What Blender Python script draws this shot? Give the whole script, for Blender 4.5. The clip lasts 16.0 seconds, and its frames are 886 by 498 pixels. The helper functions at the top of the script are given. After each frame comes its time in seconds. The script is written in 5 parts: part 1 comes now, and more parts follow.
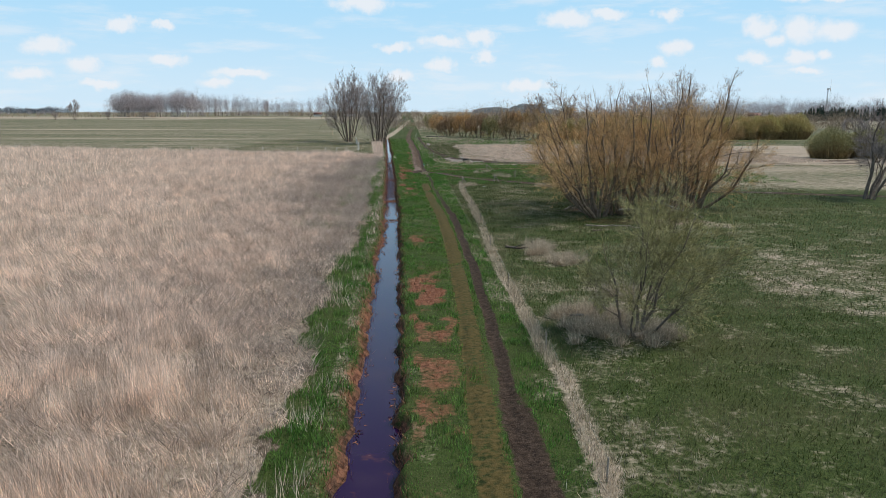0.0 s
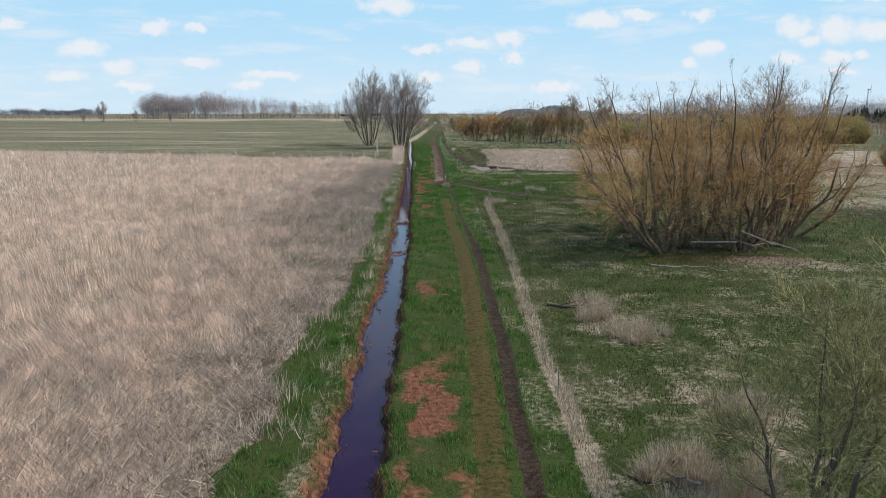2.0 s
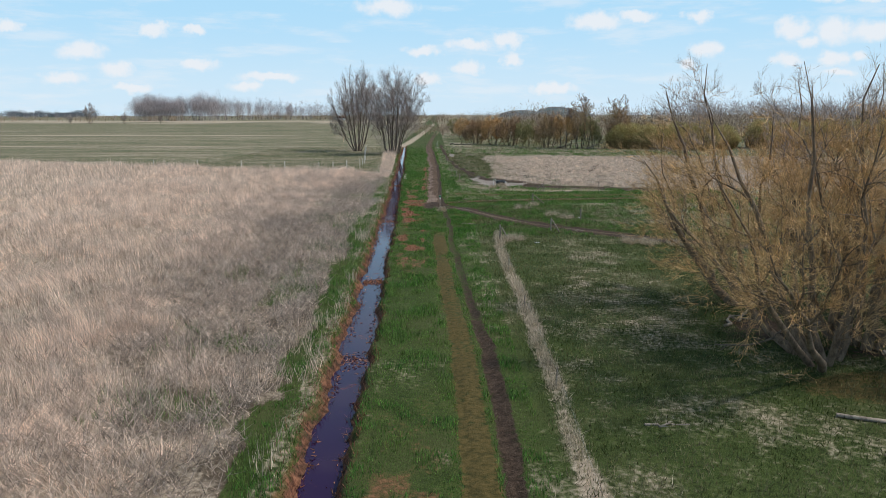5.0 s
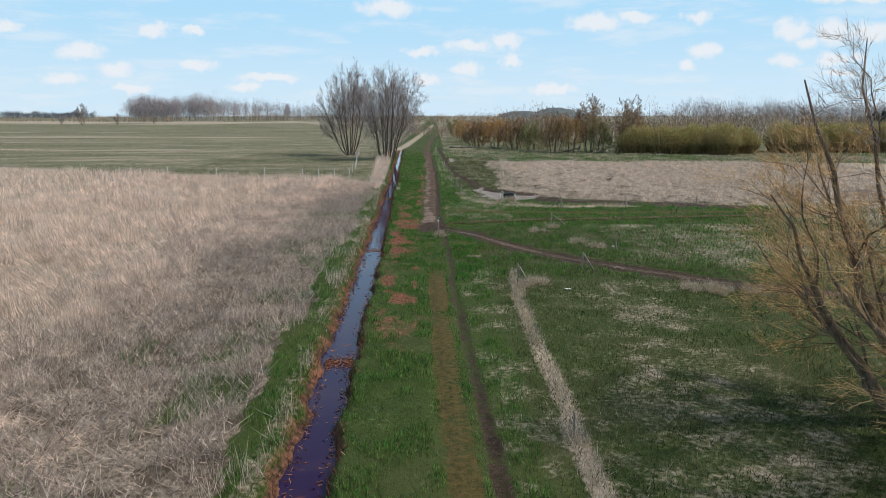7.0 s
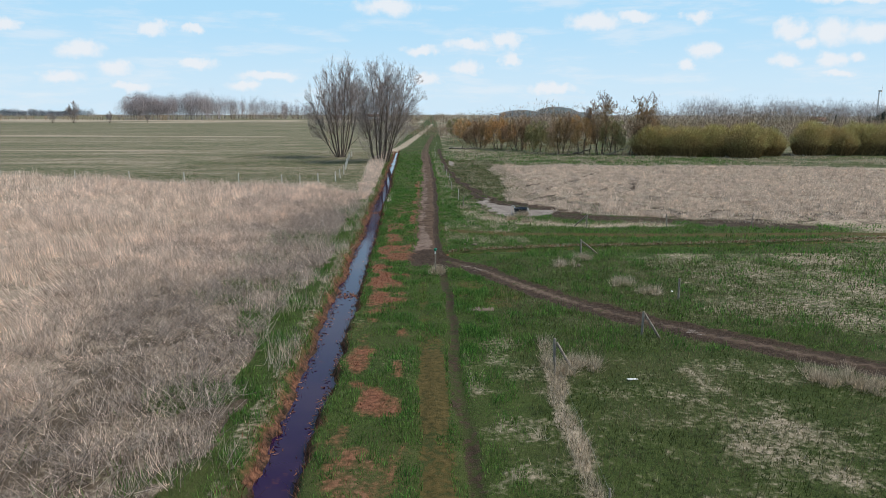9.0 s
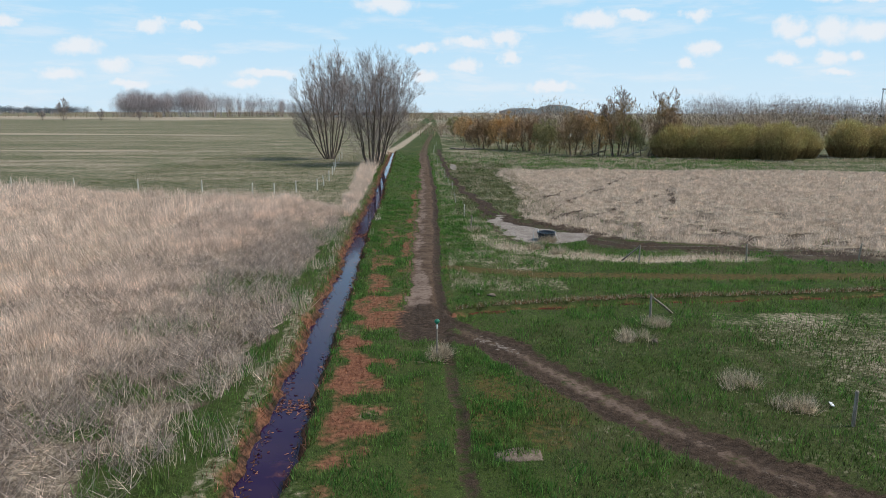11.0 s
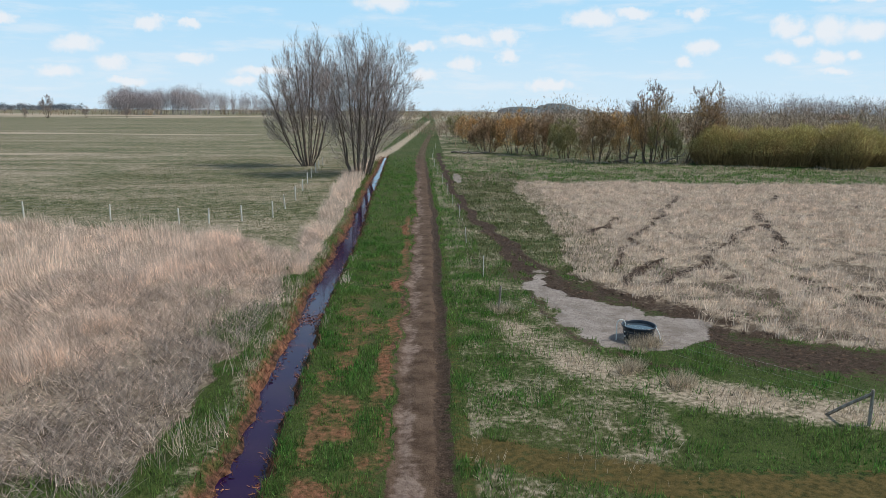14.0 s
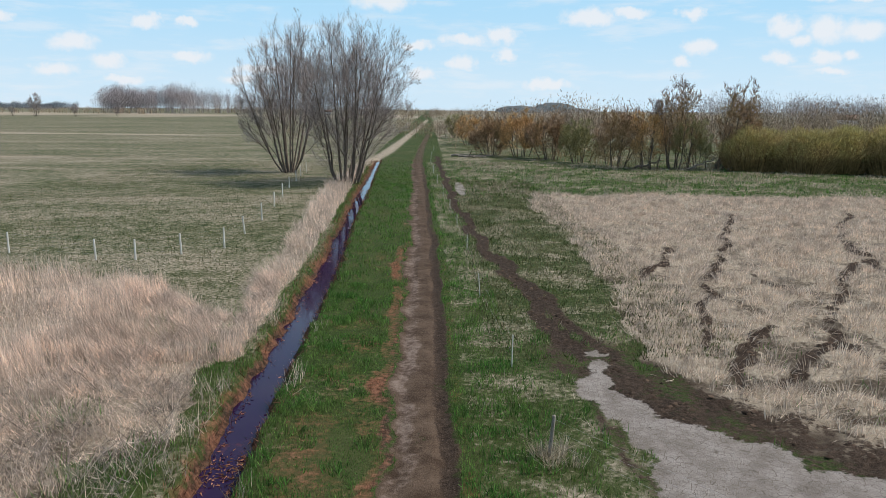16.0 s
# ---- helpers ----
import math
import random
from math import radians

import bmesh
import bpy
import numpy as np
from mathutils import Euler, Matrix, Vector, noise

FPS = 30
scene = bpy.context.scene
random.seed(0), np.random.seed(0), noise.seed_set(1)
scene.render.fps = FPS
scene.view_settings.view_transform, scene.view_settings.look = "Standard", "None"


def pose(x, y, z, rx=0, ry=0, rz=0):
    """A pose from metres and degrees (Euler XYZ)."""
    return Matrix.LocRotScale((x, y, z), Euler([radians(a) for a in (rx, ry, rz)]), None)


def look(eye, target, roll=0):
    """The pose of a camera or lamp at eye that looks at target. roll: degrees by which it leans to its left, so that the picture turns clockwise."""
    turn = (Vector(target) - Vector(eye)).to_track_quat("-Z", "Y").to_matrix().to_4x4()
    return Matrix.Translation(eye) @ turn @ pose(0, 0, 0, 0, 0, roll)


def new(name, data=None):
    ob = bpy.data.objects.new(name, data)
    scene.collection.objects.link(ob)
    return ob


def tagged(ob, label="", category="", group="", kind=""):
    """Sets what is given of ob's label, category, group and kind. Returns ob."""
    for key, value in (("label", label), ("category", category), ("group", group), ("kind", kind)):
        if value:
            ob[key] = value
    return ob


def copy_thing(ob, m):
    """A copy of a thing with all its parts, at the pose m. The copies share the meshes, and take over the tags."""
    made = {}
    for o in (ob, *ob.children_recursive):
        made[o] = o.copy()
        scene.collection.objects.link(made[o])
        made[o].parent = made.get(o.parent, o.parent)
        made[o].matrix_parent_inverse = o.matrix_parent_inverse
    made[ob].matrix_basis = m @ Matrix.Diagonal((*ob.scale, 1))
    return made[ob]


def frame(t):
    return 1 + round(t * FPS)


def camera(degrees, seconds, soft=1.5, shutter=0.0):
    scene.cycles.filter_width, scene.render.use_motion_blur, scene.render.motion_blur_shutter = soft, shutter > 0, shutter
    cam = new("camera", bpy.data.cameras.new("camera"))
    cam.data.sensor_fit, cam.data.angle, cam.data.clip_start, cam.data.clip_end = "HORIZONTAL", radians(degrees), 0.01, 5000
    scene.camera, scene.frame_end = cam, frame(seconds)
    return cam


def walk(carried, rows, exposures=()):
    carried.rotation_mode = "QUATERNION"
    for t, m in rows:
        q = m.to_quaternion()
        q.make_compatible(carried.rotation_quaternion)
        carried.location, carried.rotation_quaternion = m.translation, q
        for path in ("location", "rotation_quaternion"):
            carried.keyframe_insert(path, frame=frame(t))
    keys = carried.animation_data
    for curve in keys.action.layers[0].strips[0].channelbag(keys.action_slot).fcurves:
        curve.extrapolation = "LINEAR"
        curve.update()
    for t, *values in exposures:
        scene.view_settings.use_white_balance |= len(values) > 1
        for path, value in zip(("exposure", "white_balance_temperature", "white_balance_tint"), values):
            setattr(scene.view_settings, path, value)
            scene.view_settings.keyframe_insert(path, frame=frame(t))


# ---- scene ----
cam = camera(64.0, 16.0, soft=0.7)
METRES, EYE, TILT, LEAN, TURN = 113.808, 9.0, 0.0, 1.1, -2.8
ROWS = [
    (0.0, 0.0000, 0.0000, 0.0000, 0.12, -11.04, -1.11),
    (0.5, 0.0016, 0.0296, 0.0003, 1.14, -11.02, -1.11),
    (1.0, 0.0029, 0.0590, 0.0008, 2.33, -11.00, -1.15),
    (1.5, 0.0034, 0.0881, 0.0010, 2.37, -10.98, -1.12),
    (2.0, 0.0037, 0.1176, 0.0013, 2.35, -10.96, -1.07),
    (2.5, 0.0033, 0.1476, 0.0010, 2.34, -10.95, -1.00),
    (3.0, 0.0028, 0.1782, 0.0010, 2.33, -10.94, -0.98),
    (3.5, 0.0019, 0.2100, 0.0010, 2.32, -10.90, -1.03),
    (4.0, 0.0013, 0.2425, 0.0011, 2.30, -10.88, -1.02),
    (6.5, -0.0032, 0.3927, 0.0023, 2.19, -10.79, -1.02),
    (7.0, -0.0045, 0.4215, 0.0023, 2.18, -10.78, -1.04),
    (7.5, -0.0055, 0.4502, 0.0022, 2.18, -10.80, -1.07),
    (8.0, -0.0065, 0.4793, 0.0021, 2.17, -10.81, -1.10),
    (8.5, -0.0077, 0.5092, 0.0019, 2.16, -10.83, -1.14),
    (9.0, -0.0087, 0.5404, 0.0016, 2.14, -10.86, -1.18),
    (11.5, -0.0179, 0.7077, 0.0001, 2.06, -11.06, -1.29),
    (12.0, -0.0197, 0.7422, -0.0001, 2.04, -11.08, -1.29),
    (12.5, -0.0215, 0.7765, -0.0002, 2.01, -11.08, -1.30),
    (13.0, -0.0235, 0.8106, -0.0005, 2.00, -11.11, -1.29),
    (13.5, -0.0256, 0.8442, -0.0006, 1.96, -11.13, -1.36),
    (14.0, -0.0277, 0.8767, -0.0007, 1.91, -11.15, -1.45),
    (14.5, -0.0295, 0.9083, -0.0008, 1.87, -11.16, -1.49),
    (15.0, -0.0313, 0.9394, -0.0009, 1.81, -11.19, -1.49),
    (15.5, -0.0330, 0.9697, -0.0010, 1.75, -11.20, -1.53),
    (16.0, -0.0347, 0.9992, -0.0010, 1.72, -11.22, -1.55),
]
walk(cam, [(t, pose(0, 0, EYE, TILT, LEAN, TURN) @ pose(METRES * x, METRES * y, METRES * z, 90 + pitch, roll, yaw)) for t, x, y, z, yaw, pitch, roll in ROWS], [(0, 0.03, 6480, 11), (16, 0.03, 6480, 11)])

# ---- light ----
SUN_AZ, SUN_EL = 86.0, 50.0
sun_data = bpy.data.lights.new("sun", "SUN")
sun_data.energy, sun_data.angle, sun_data.color = 3.4, radians(4.0), (1.0, 0.945, 0.87)
sun = new("sun", sun_data)
sun.matrix_world = look((0, 0, 60), (-60 * math.sin(radians(SUN_AZ)), -60 * math.cos(radians(SUN_AZ)), 60 - 60 * math.tan(radians(SUN_EL))))

world = bpy.data.worlds.new("sky")
scene.world = world
world.use_nodes = True
wt = world.node_tree
wt.nodes.clear()


def link(nt, a, b):
    nt.links.new(a, b)


def arith(nt, op, a, b=None, c=None, clamp=False):
    n = nt.nodes.new("ShaderNodeMath")
    n.operation, n.use_clamp = op, clamp
    for k, v in enumerate((a, b, c)):
        if v is None:
            continue
        if isinstance(v, (int, float)):
            n.inputs[k].default_value = v
        else:
            link(nt, v, n.inputs[k])
    return n.outputs[0]


def step(nt, value, low, high, out0=0.0, out1=1.0):
    n = nt.nodes.new("ShaderNodeMapRange")
    n.interpolation_type = "SMOOTHSTEP"
    link(nt, value, n.inputs["Value"])
    for key, v in (("From Min", low), ("From Max", high), ("To Min", out0), ("To Max", out1)):
        n.inputs[key].default_value = v
    return n.outputs["Result"]


def blend(nt, factor, a, b, mode="MIX"):
    n = nt.nodes.new("ShaderNodeMix")
    n.data_type, n.blend_type = "RGBA", mode
    for k, v in ((0, factor), (6, a), (7, b)):
        if isinstance(v, (int, float)):
            n.inputs[k].default_value = v
        elif isinstance(v, tuple):
            n.inputs[k].default_value = (*v, 1)
        else:
            link(nt, v, n.inputs[k])
    return n.outputs[2]


def grain(nt, vector, scale, detail=3.0, rough=0.55, stretch=None):
    n = nt.nodes.new("ShaderNodeTexNoise")
    n.inputs["Scale"].default_value, n.inputs["Detail"].default_value, n.inputs["Roughness"].default_value = scale, detail, rough
    if stretch:
        m = nt.nodes.new("ShaderNodeVectorMath")
        m.operation = "MULTIPLY"
        link(nt, vector, m.inputs[0])
        m.inputs[1].default_value = stretch
        vector = m.outputs[0]
    link(nt, vector, n.inputs["Vector"])
    return n.outputs["Fac"]


# small fair-weather clouds: direction across, direction up, half width, half height
CUMULUS = [
    (-0.063, 0.141, 0.040, 0.011), (-0.381, 0.114, 0.019, 0.009), (-0.328, 0.111, 0.018, 0.006), (-0.482, 0.086, 0.033, 0.011),
    (-0.436, 0.060, 0.022, 0.011), (-0.507, 0.048, 0.029, 0.010), (-0.327, 0.066, 0.025, 0.008), (-0.224, 0.050, 0.042, 0.006),
    (-0.263, 0.038, 0.022, 0.007), (-0.416, 0.035, 0.028, 0.006), (-0.016, 0.084, 0.028, 0.006), (0.045, 0.093, 0.029, 0.009),
]
CUMULUS += [
    (0.099, 0.099, 0.022, 0.011), (0.044, 0.062, 0.019, 0.010), (0.106, 0.074, 0.014, 0.010), (-0.012, 0.047, 0.020, 0.008),
    (0.217, 0.123, 0.036, 0.012), (0.273, 0.129, 0.025, 0.009), (0.359, 0.127, 0.018, 0.010), (0.371, 0.086, 0.022, 0.011),
    (0.343, 0.067, 0.011, 0.008), (0.486, 0.113, 0.022, 0.016), (0.543, 0.111, 0.028, 0.018), (0.594, 0.109, 0.036, 0.014),
]
CUMULUS += [
    (0.510, 0.094, 0.016, 0.008), (0.481, 0.072, 0.021, 0.008), (0.547, 0.074, 0.019, 0.010), (0.579, 0.075, 0.016, 0.006),
    (0.556, 0.057, 0.019, 0.006), (0.557, 0.156, 0.060, 0.008), (-0.579, 0.118, 0.018, 0.008), (0.160, 0.034, 0.032, 0.008),
]
coords = wt.nodes.new("ShaderNodeTexCoord").outputs["Generated"]
split = wt.nodes.new("ShaderNodeSeparateXYZ")
link(wt, coords, split.inputs[0])
ahead = arith(wt, "MAXIMUM", split.outputs[1], 0.05)
across, upward = arith(wt, "DIVIDE", split.outputs[0], ahead), arith(wt, "DIVIDE", split.outputs[2], ahead)
puff = wt.nodes.new("ShaderNodeTexNoise")
puff.inputs["Scale"].default_value, puff.inputs["Detail"].default_value, puff.inputs["Roughness"].default_value = 42, 4, 0.6
link(wt, coords, puff.inputs["Vector"])
wob = wt.nodes.new("ShaderNodeSeparateColor")
link(wt, puff.outputs["Color"], wob.inputs[0])
plane = wt.nodes.new("ShaderNodeCombineXYZ")
link(wt, arith(wt, "MULTIPLY_ADD", arith(wt, "SUBTRACT", wob.outputs[0], 0.5), 0.045, across), plane.inputs[0])
link(wt, arith(wt, "MULTIPLY_ADD", arith(wt, "SUBTRACT", wob.outputs[1], 0.5), 0.022, upward), plane.inputs[1])
nearest = None
for cx, cy, rx, ry in CUMULUS:
    off = wt.nodes.new("ShaderNodeVectorMath")
    off.operation = "MULTIPLY_ADD"
    link(wt, plane.outputs[0], off.inputs[0])
    off.inputs[1].default_value, off.inputs[2].default_value = (1 / rx, 1 / ry, 0), (-cx / rx, -cy / ry, 0)
    size = wt.nodes.new("ShaderNodeVectorMath")
    size.operation = "LENGTH"
    link(wt, off.outputs[0], size.inputs[0])
    nearest = size.outputs["Value"] if nearest is None else arith(wt, "SMOOTH_MIN", nearest, size.outputs["Value"], 0.3)
soft_edge = grain(wt, coords, 90, 3)
clouds = step(wt, arith(wt, "ADD", nearest, arith(wt, "MULTIPLY", soft_edge, 0.7)), 1.75, 0.78)
streaks = grain(wt, coords, 9, 5, 0.6, (1.0, 1.0, 5.5))
veil = arith(wt, "MULTIPLY", step(wt, streaks, 0.47, 0.72), 0.42)
high = step(wt, split.outputs[2], 0.12, 0.35)
heaps = arith(wt, "MULTIPLY", step(wt, grain(wt, coords, 5.0, 5, 0.6), 0.48, 0.64), high)
cover_sky = arith(wt, "MAXIMUM", arith(wt, "MAXIMUM", arith(wt, "MULTIPLY", clouds, 0.88), veil), arith(wt, "MULTIPLY", heaps, 0.3))
sky = wt.nodes.new("ShaderNodeTexSky")
sky.sky_type, sky.sun_disc = "NISHITA", False
sky.sun_elevation, sky.sun_rotation = radians(SUN_EL), radians(SUN_AZ)
sky.air_density, sky.dust_density, sky.ozone_density = 1.0, 0.6, 2.0
SKY = 0.13
# haze lightens the sky towards the horizon
low_sky = blend(wt, step(wt, split.outputs[2], 0.15, 0.0), (3.25, 5.5, 7.2), (4.75, 6.15, 7.15))
hazy = blend(wt, step(wt, split.outputs[2], 0.6, 0.2, 0.1, 0.97), sky.outputs[0], low_sky)
coloured = blend(wt, cover_sky, hazy, (6.35, 6.6, 6.85))
back = wt.nodes.new("ShaderNodeBackground")
back.inputs["Strength"].default_value = SKY
link(wt, coloured, back.inputs["Color"])
link(wt, back.outputs[0], wt.nodes.new("ShaderNodeOutputWorld").inputs["Surface"])


# ---- materials ----
def begin(name):
    m = bpy.data.materials.new(name)
    m.use_nodes = True
    nt = m.node_tree
    bsdf = nt.nodes["Principled BSDF"]
    bsdf.inputs["Roughness"].default_value = 0.9
    bsdf.inputs["Specular IOR Level"].default_value = 0.2
    return m, nt, bsdf


def bump(nt, bsdf, height, strength, distance):
    n = nt.nodes.new("ShaderNodeBump")
    n.inputs["Strength"].default_value, n.inputs["Distance"].default_value = strength, distance
    link(nt, height, n.inputs["Height"])
    link(nt, n.outputs[0], bsdf.inputs["Normal"])


def position(nt):
    return nt.nodes.new("ShaderNodeNewGeometry").outputs["Position"]


def plant(name, dark, light, third=None, patch=0.25, spread=0.45, thin=0.0, vary=1.0):
    """Dead or living stalks: each stalk has its own tone, and patches of the field differ."""
    m, nt, bsdf = begin(name)
    geo = nt.nodes.new("ShaderNodeNewGeometry")
    own = geo.outputs["Random Per Island"]
    colour = blend(nt, step(nt, own, 0.5 - spread, 0.5 + spread), dark, light)
    colour = blend(nt, step(nt, grain(nt, geo.outputs["Position"], patch, 4), 0.42, 0.62, 0, 0.75), colour, third or light)
    shade = arith(nt, "MULTIPLY_ADD", arith(nt, "FRACT", arith(nt, "MULTIPLY", own, 17.3)), 0.95 * vary, 1 - 0.49 * vary)
    clumps = step(nt, grain(nt, geo.outputs["Position"], max(patch * 11, 0.8), 2), 0.36, 0.64, 0.68, 1.32)
    shade = arith(nt, "MULTIPLY", shade, clumps)
    n = nt.nodes.new("ShaderNodeCombineColor")
    for k in range(3):
        link(nt, shade, n.inputs[k])
    toned = blend(nt, 1.0, colour, n.outputs[0], "MULTIPLY")
    link(nt, toned, bsdf.inputs["Base Color"])
    bsdf.inputs["Specular IOR Level"].default_value = 0.12
    if thin:
        # light passes through thin leaves
        glow, both = nt.nodes.new("ShaderNodeBsdfTranslucent"), nt.nodes.new("ShaderNodeMixShader")
        link(nt, toned, glow.inputs["Color"])
        both.inputs[0].default_value = thin
        link(nt, bsdf.outputs[0], both.inputs[1])
        link(nt, glow.outputs[0], both.inputs[2])
        link(nt, both.outputs[0], nt.nodes["Material Output"].inputs["Surface"])
    return m


def solid(name, dark, light, scale=4.0, rough=0.8, relief=0.3, depth=0.01, stretch=None, metal=0.0):
    m, nt, bsdf = begin(name)
    place = nt.nodes.new("ShaderNodeTexCoord").outputs["Object"]
    a, b = grain(nt, place, scale, 4, 0.6, stretch), grain(nt, place, scale * 9, 3, 0.6, stretch)
    mixed = arith(nt, "MULTIPLY_ADD", b, 0.45, arith(nt, "MULTIPLY", a, 0.55))
    link(nt, blend(nt, step(nt, mixed, 0.36, 0.64), dark, light), bsdf.inputs["Base Color"])
    bsdf.inputs["Roughness"].default_value, bsdf.inputs["Metallic"].default_value = rough, metal
    bump(nt, bsdf, b, relief, depth)
    return m


REED = plant("reed_straw", (0.56, 0.43, 0.33), (0.82, 0.67, 0.545), (0.76, 0.605, 0.49), 0.09, thin=0.4, vary=0.95)
MATTED = plant("matted_reed", (0.22, 0.175, 0.145), (0.62, 0.51, 0.42), (0.37, 0.305, 0.255), 0.5, thin=0.35, vary=1.2)
GRASS = plant("grass_blades", (0.038, 0.122, 0.026), (0.135, 0.268, 0.056), (0.15, 0.215, 0.06), 0.35, thin=0.4)
MEADOW = plant("meadow_blades", (0.034, 0.056, 0.016), (0.125, 0.140, 0.050), (0.26, 0.225, 0.135), 0.4, thin=0.35)
GREY_STRAW = plant("bleached_grass", (0.20, 0.18, 0.14), (0.40, 0.36, 0.295), (0.30, 0.265, 0.21), 0.6, thin=0.3)
STRAW = plant("dry_grass", (0.36, 0.29, 0.20), (0.62, 0.53, 0.40), (0.48, 0.39, 0.28), 0.6, thin=0.35)
TUSSOCK = plant("pale_tussock", (0.52, 0.41, 0.315), (0.74, 0.61, 0.49), (0.62, 0.50, 0.40), 0.12, thin=0.35, vary=0.8)
RUSTY = plant("rust_litter", (0.135, 0.050, 0.027), (0.33, 0.155, 0.085), (0.24, 0.105, 0.057), 0.8)
CLOD = plant("mud_clods", (0.030, 0.020, 0.013), (0.095, 0.064, 0.043), (0.06, 0.04, 0.028), 0.5)
BANK_LITTER = plant("bank_litter", (0.075, 0.028, 0.017), (0.30, 0.145, 0.088), (0.17, 0.075, 0.045), 0.9)
WILLOW_TWIG = plant("willow_twigs", (0.42, 0.245, 0.105), (0.76, 0.475, 0.21), (0.60, 0.41, 0.21), 0.3, vary=0.7)
SHRUB_TWIG = plant("shrub_twigs", (0.21, 0.19, 0.085), (0.42, 0.38, 0.18), (0.34, 0.31, 0.15), 0.5)
GREY_TWIG = plant("grey_twigs", (0.23, 0.185, 0.165), (0.43, 0.365, 0.335), (0.34, 0.28, 0.255), 0.2, vary=0.6)
OSIER = plant("osier_shoots", (0.33, 0.29, 0.11), (0.53, 0.46, 0.20), (0.47, 0.35, 0.17), 0.25, thin=0.3, vary=0.8)
OSIER_STEM = plant("osier_stems", (0.17, 0.115, 0.055), (0.36, 0.25, 0.115), (0.28, 0.20, 0.085), 0.2)
# grey twigs, paler and greyer here to carry the haze of distance
HAZED_WOODS = plant("hazed_far_woods", (0.33, 0.29, 0.285), (0.44, 0.39, 0.38), (0.38, 0.33, 0.31), 0.012, vary=0.4)
WOODS_BROWN = plant("brown_woods", (0.28, 0.20, 0.145), (0.40, 0.295, 0.21), (0.35, 0.27, 0.17), 0.03, vary=0.5)
CONIFER = plant("conifer_needles", (0.020, 0.036, 0.026), (0.055, 0.080, 0.056), (0.03, 0.05, 0.04), 0.02)
ROW_TWIG = plant("row_willow_twigs", (0.27, 0.17, 0.10), (0.46, 0.31, 0.19), (0.38, 0.27, 0.14), 0.15, vary=0.6)
# distance haze is put into the blue-grey of the skyline wood and hill
HAZED_DARK = plant("hazed_dark_wood", (0.12, 0.14, 0.16), (0.20, 0.22, 0.235), (0.16, 0.18, 0.195), 0.02)
HAZED_HILL = plant("hazed_hill_wood", (0.15, 0.185, 0.19), (0.23, 0.265, 0.26), (0.19, 0.22, 0.215), 0.02)
BARK = solid("bark", (0.078, 0.061, 0.047), (0.20, 0.16, 0.124), 5.0, 0.9, 0.6, 0.02, (1, 1, 0.25))
WARM_BARK = solid("warm_bark", (0.08, 0.058, 0.041), (0.26, 0.192, 0.132), 5.0, 0.9, 0.6, 0.02, (1, 1, 0.25))
PALE_BARK = solid("pale_bark", (0.16, 0.13, 0.10), (0.36, 0.31, 0.25), 6.0, 0.9, 0.5, 0.015, (1, 1, 0.3))
POST_WOOD = solid("weathered_post", (0.16, 0.13, 0.10), (0.36, 0.32, 0.27), 9.0, 0.9, 0.5, 0.006, (1, 1, 0.15))
PALE_POST = solid("pale_post", (0.45, 0.43, 0.38), (0.68, 0.66, 0.60), 9.0, 0.85, 0.4, 0.005, (1, 1, 0.15))
WIRE = solid("galvanised_wire", (0.35, 0.35, 0.34), (0.5, 0.5, 0.49), 20.0, 0.45, 0.1, 0.001, None, 0.7)
RUBBER = solid("dark_tub_plastic", (0.018, 0.024, 0.032), (0.038, 0.048, 0.060), 8.0, 0.3, 0.1, 0.002)
PIPE = solid("white_pipe", (0.62, 0.62, 0.58), (0.78, 0.78, 0.75), 12.0, 0.5, 0.1, 0.002)
GREEN_CAP = solid("green_cap", (0.02, 0.16, 0.10), (0.04, 0.24, 0.15), 20.0, 0.45, 0.1, 0.001)
WHITE_PAINT = solid("white_paint", (0.70, 0.70, 0.68), (0.82, 0.82, 0.80), 3.0, 0.6, 0.1, 0.002)
BLACK_TAPE = solid("black_tape", (0.015, 0.015, 0.015), (0.035, 0.035, 0.035), 20.0, 0.5, 0.1, 0.001)
ROOF_TILE = solid("roof_tile", (0.12, 0.06, 0.045), (0.22, 0.12, 0.09), 0.6, 0.8, 0.3, 0.02)
STONE = solid("field_stone", (0.10, 0.075, 0.055), (0.24, 0.19, 0.145), 5.0, 0.9, 0.5, 0.01)
GLASS_DARK = solid("window_glass", (0.02, 0.025, 0.03), (0.05, 0.06, 0.07), 1.0, 0.15, 0.0, 0.001)

WATER, nt, bsdf = begin("sky_tinted_bog_water")
place = position(nt)
scum = step(nt, grain(nt, place, 0.9, 4, 0.65), 0.60, 0.72)
# violet base: reflected blue sky is painted into the red-brown water
link(nt, blend(nt, scum, (0.020, 0.0055, 0.034), (0.07, 0.02, 0.03)), bsdf.inputs["Base Color"])
link(nt, arith(nt, "MULTIPLY_ADD", scum, 0.25, 0.035), bsdf.inputs["Roughness"])
bsdf.inputs["Specular IOR Level"].default_value, bsdf.inputs["IOR"].default_value = 0.3, 1.33
bump(nt, bsdf, grain(nt, place, 3.5, 3), 0.12, 0.01)

IRON, nt, bsdf = begin("iron_mud_water")
place = position(nt)
link(nt, blend(nt, step(nt, grain(nt, place, 2.2, 4), 0.4, 0.6), (0.036, 0.008, 0.006), (0.105, 0.024, 0.014)), bsdf.inputs["Base Color"])
bsdf.inputs["Roughness"].default_value, bsdf.inputs["Specular IOR Level"].default_value = 0.7, 0.06

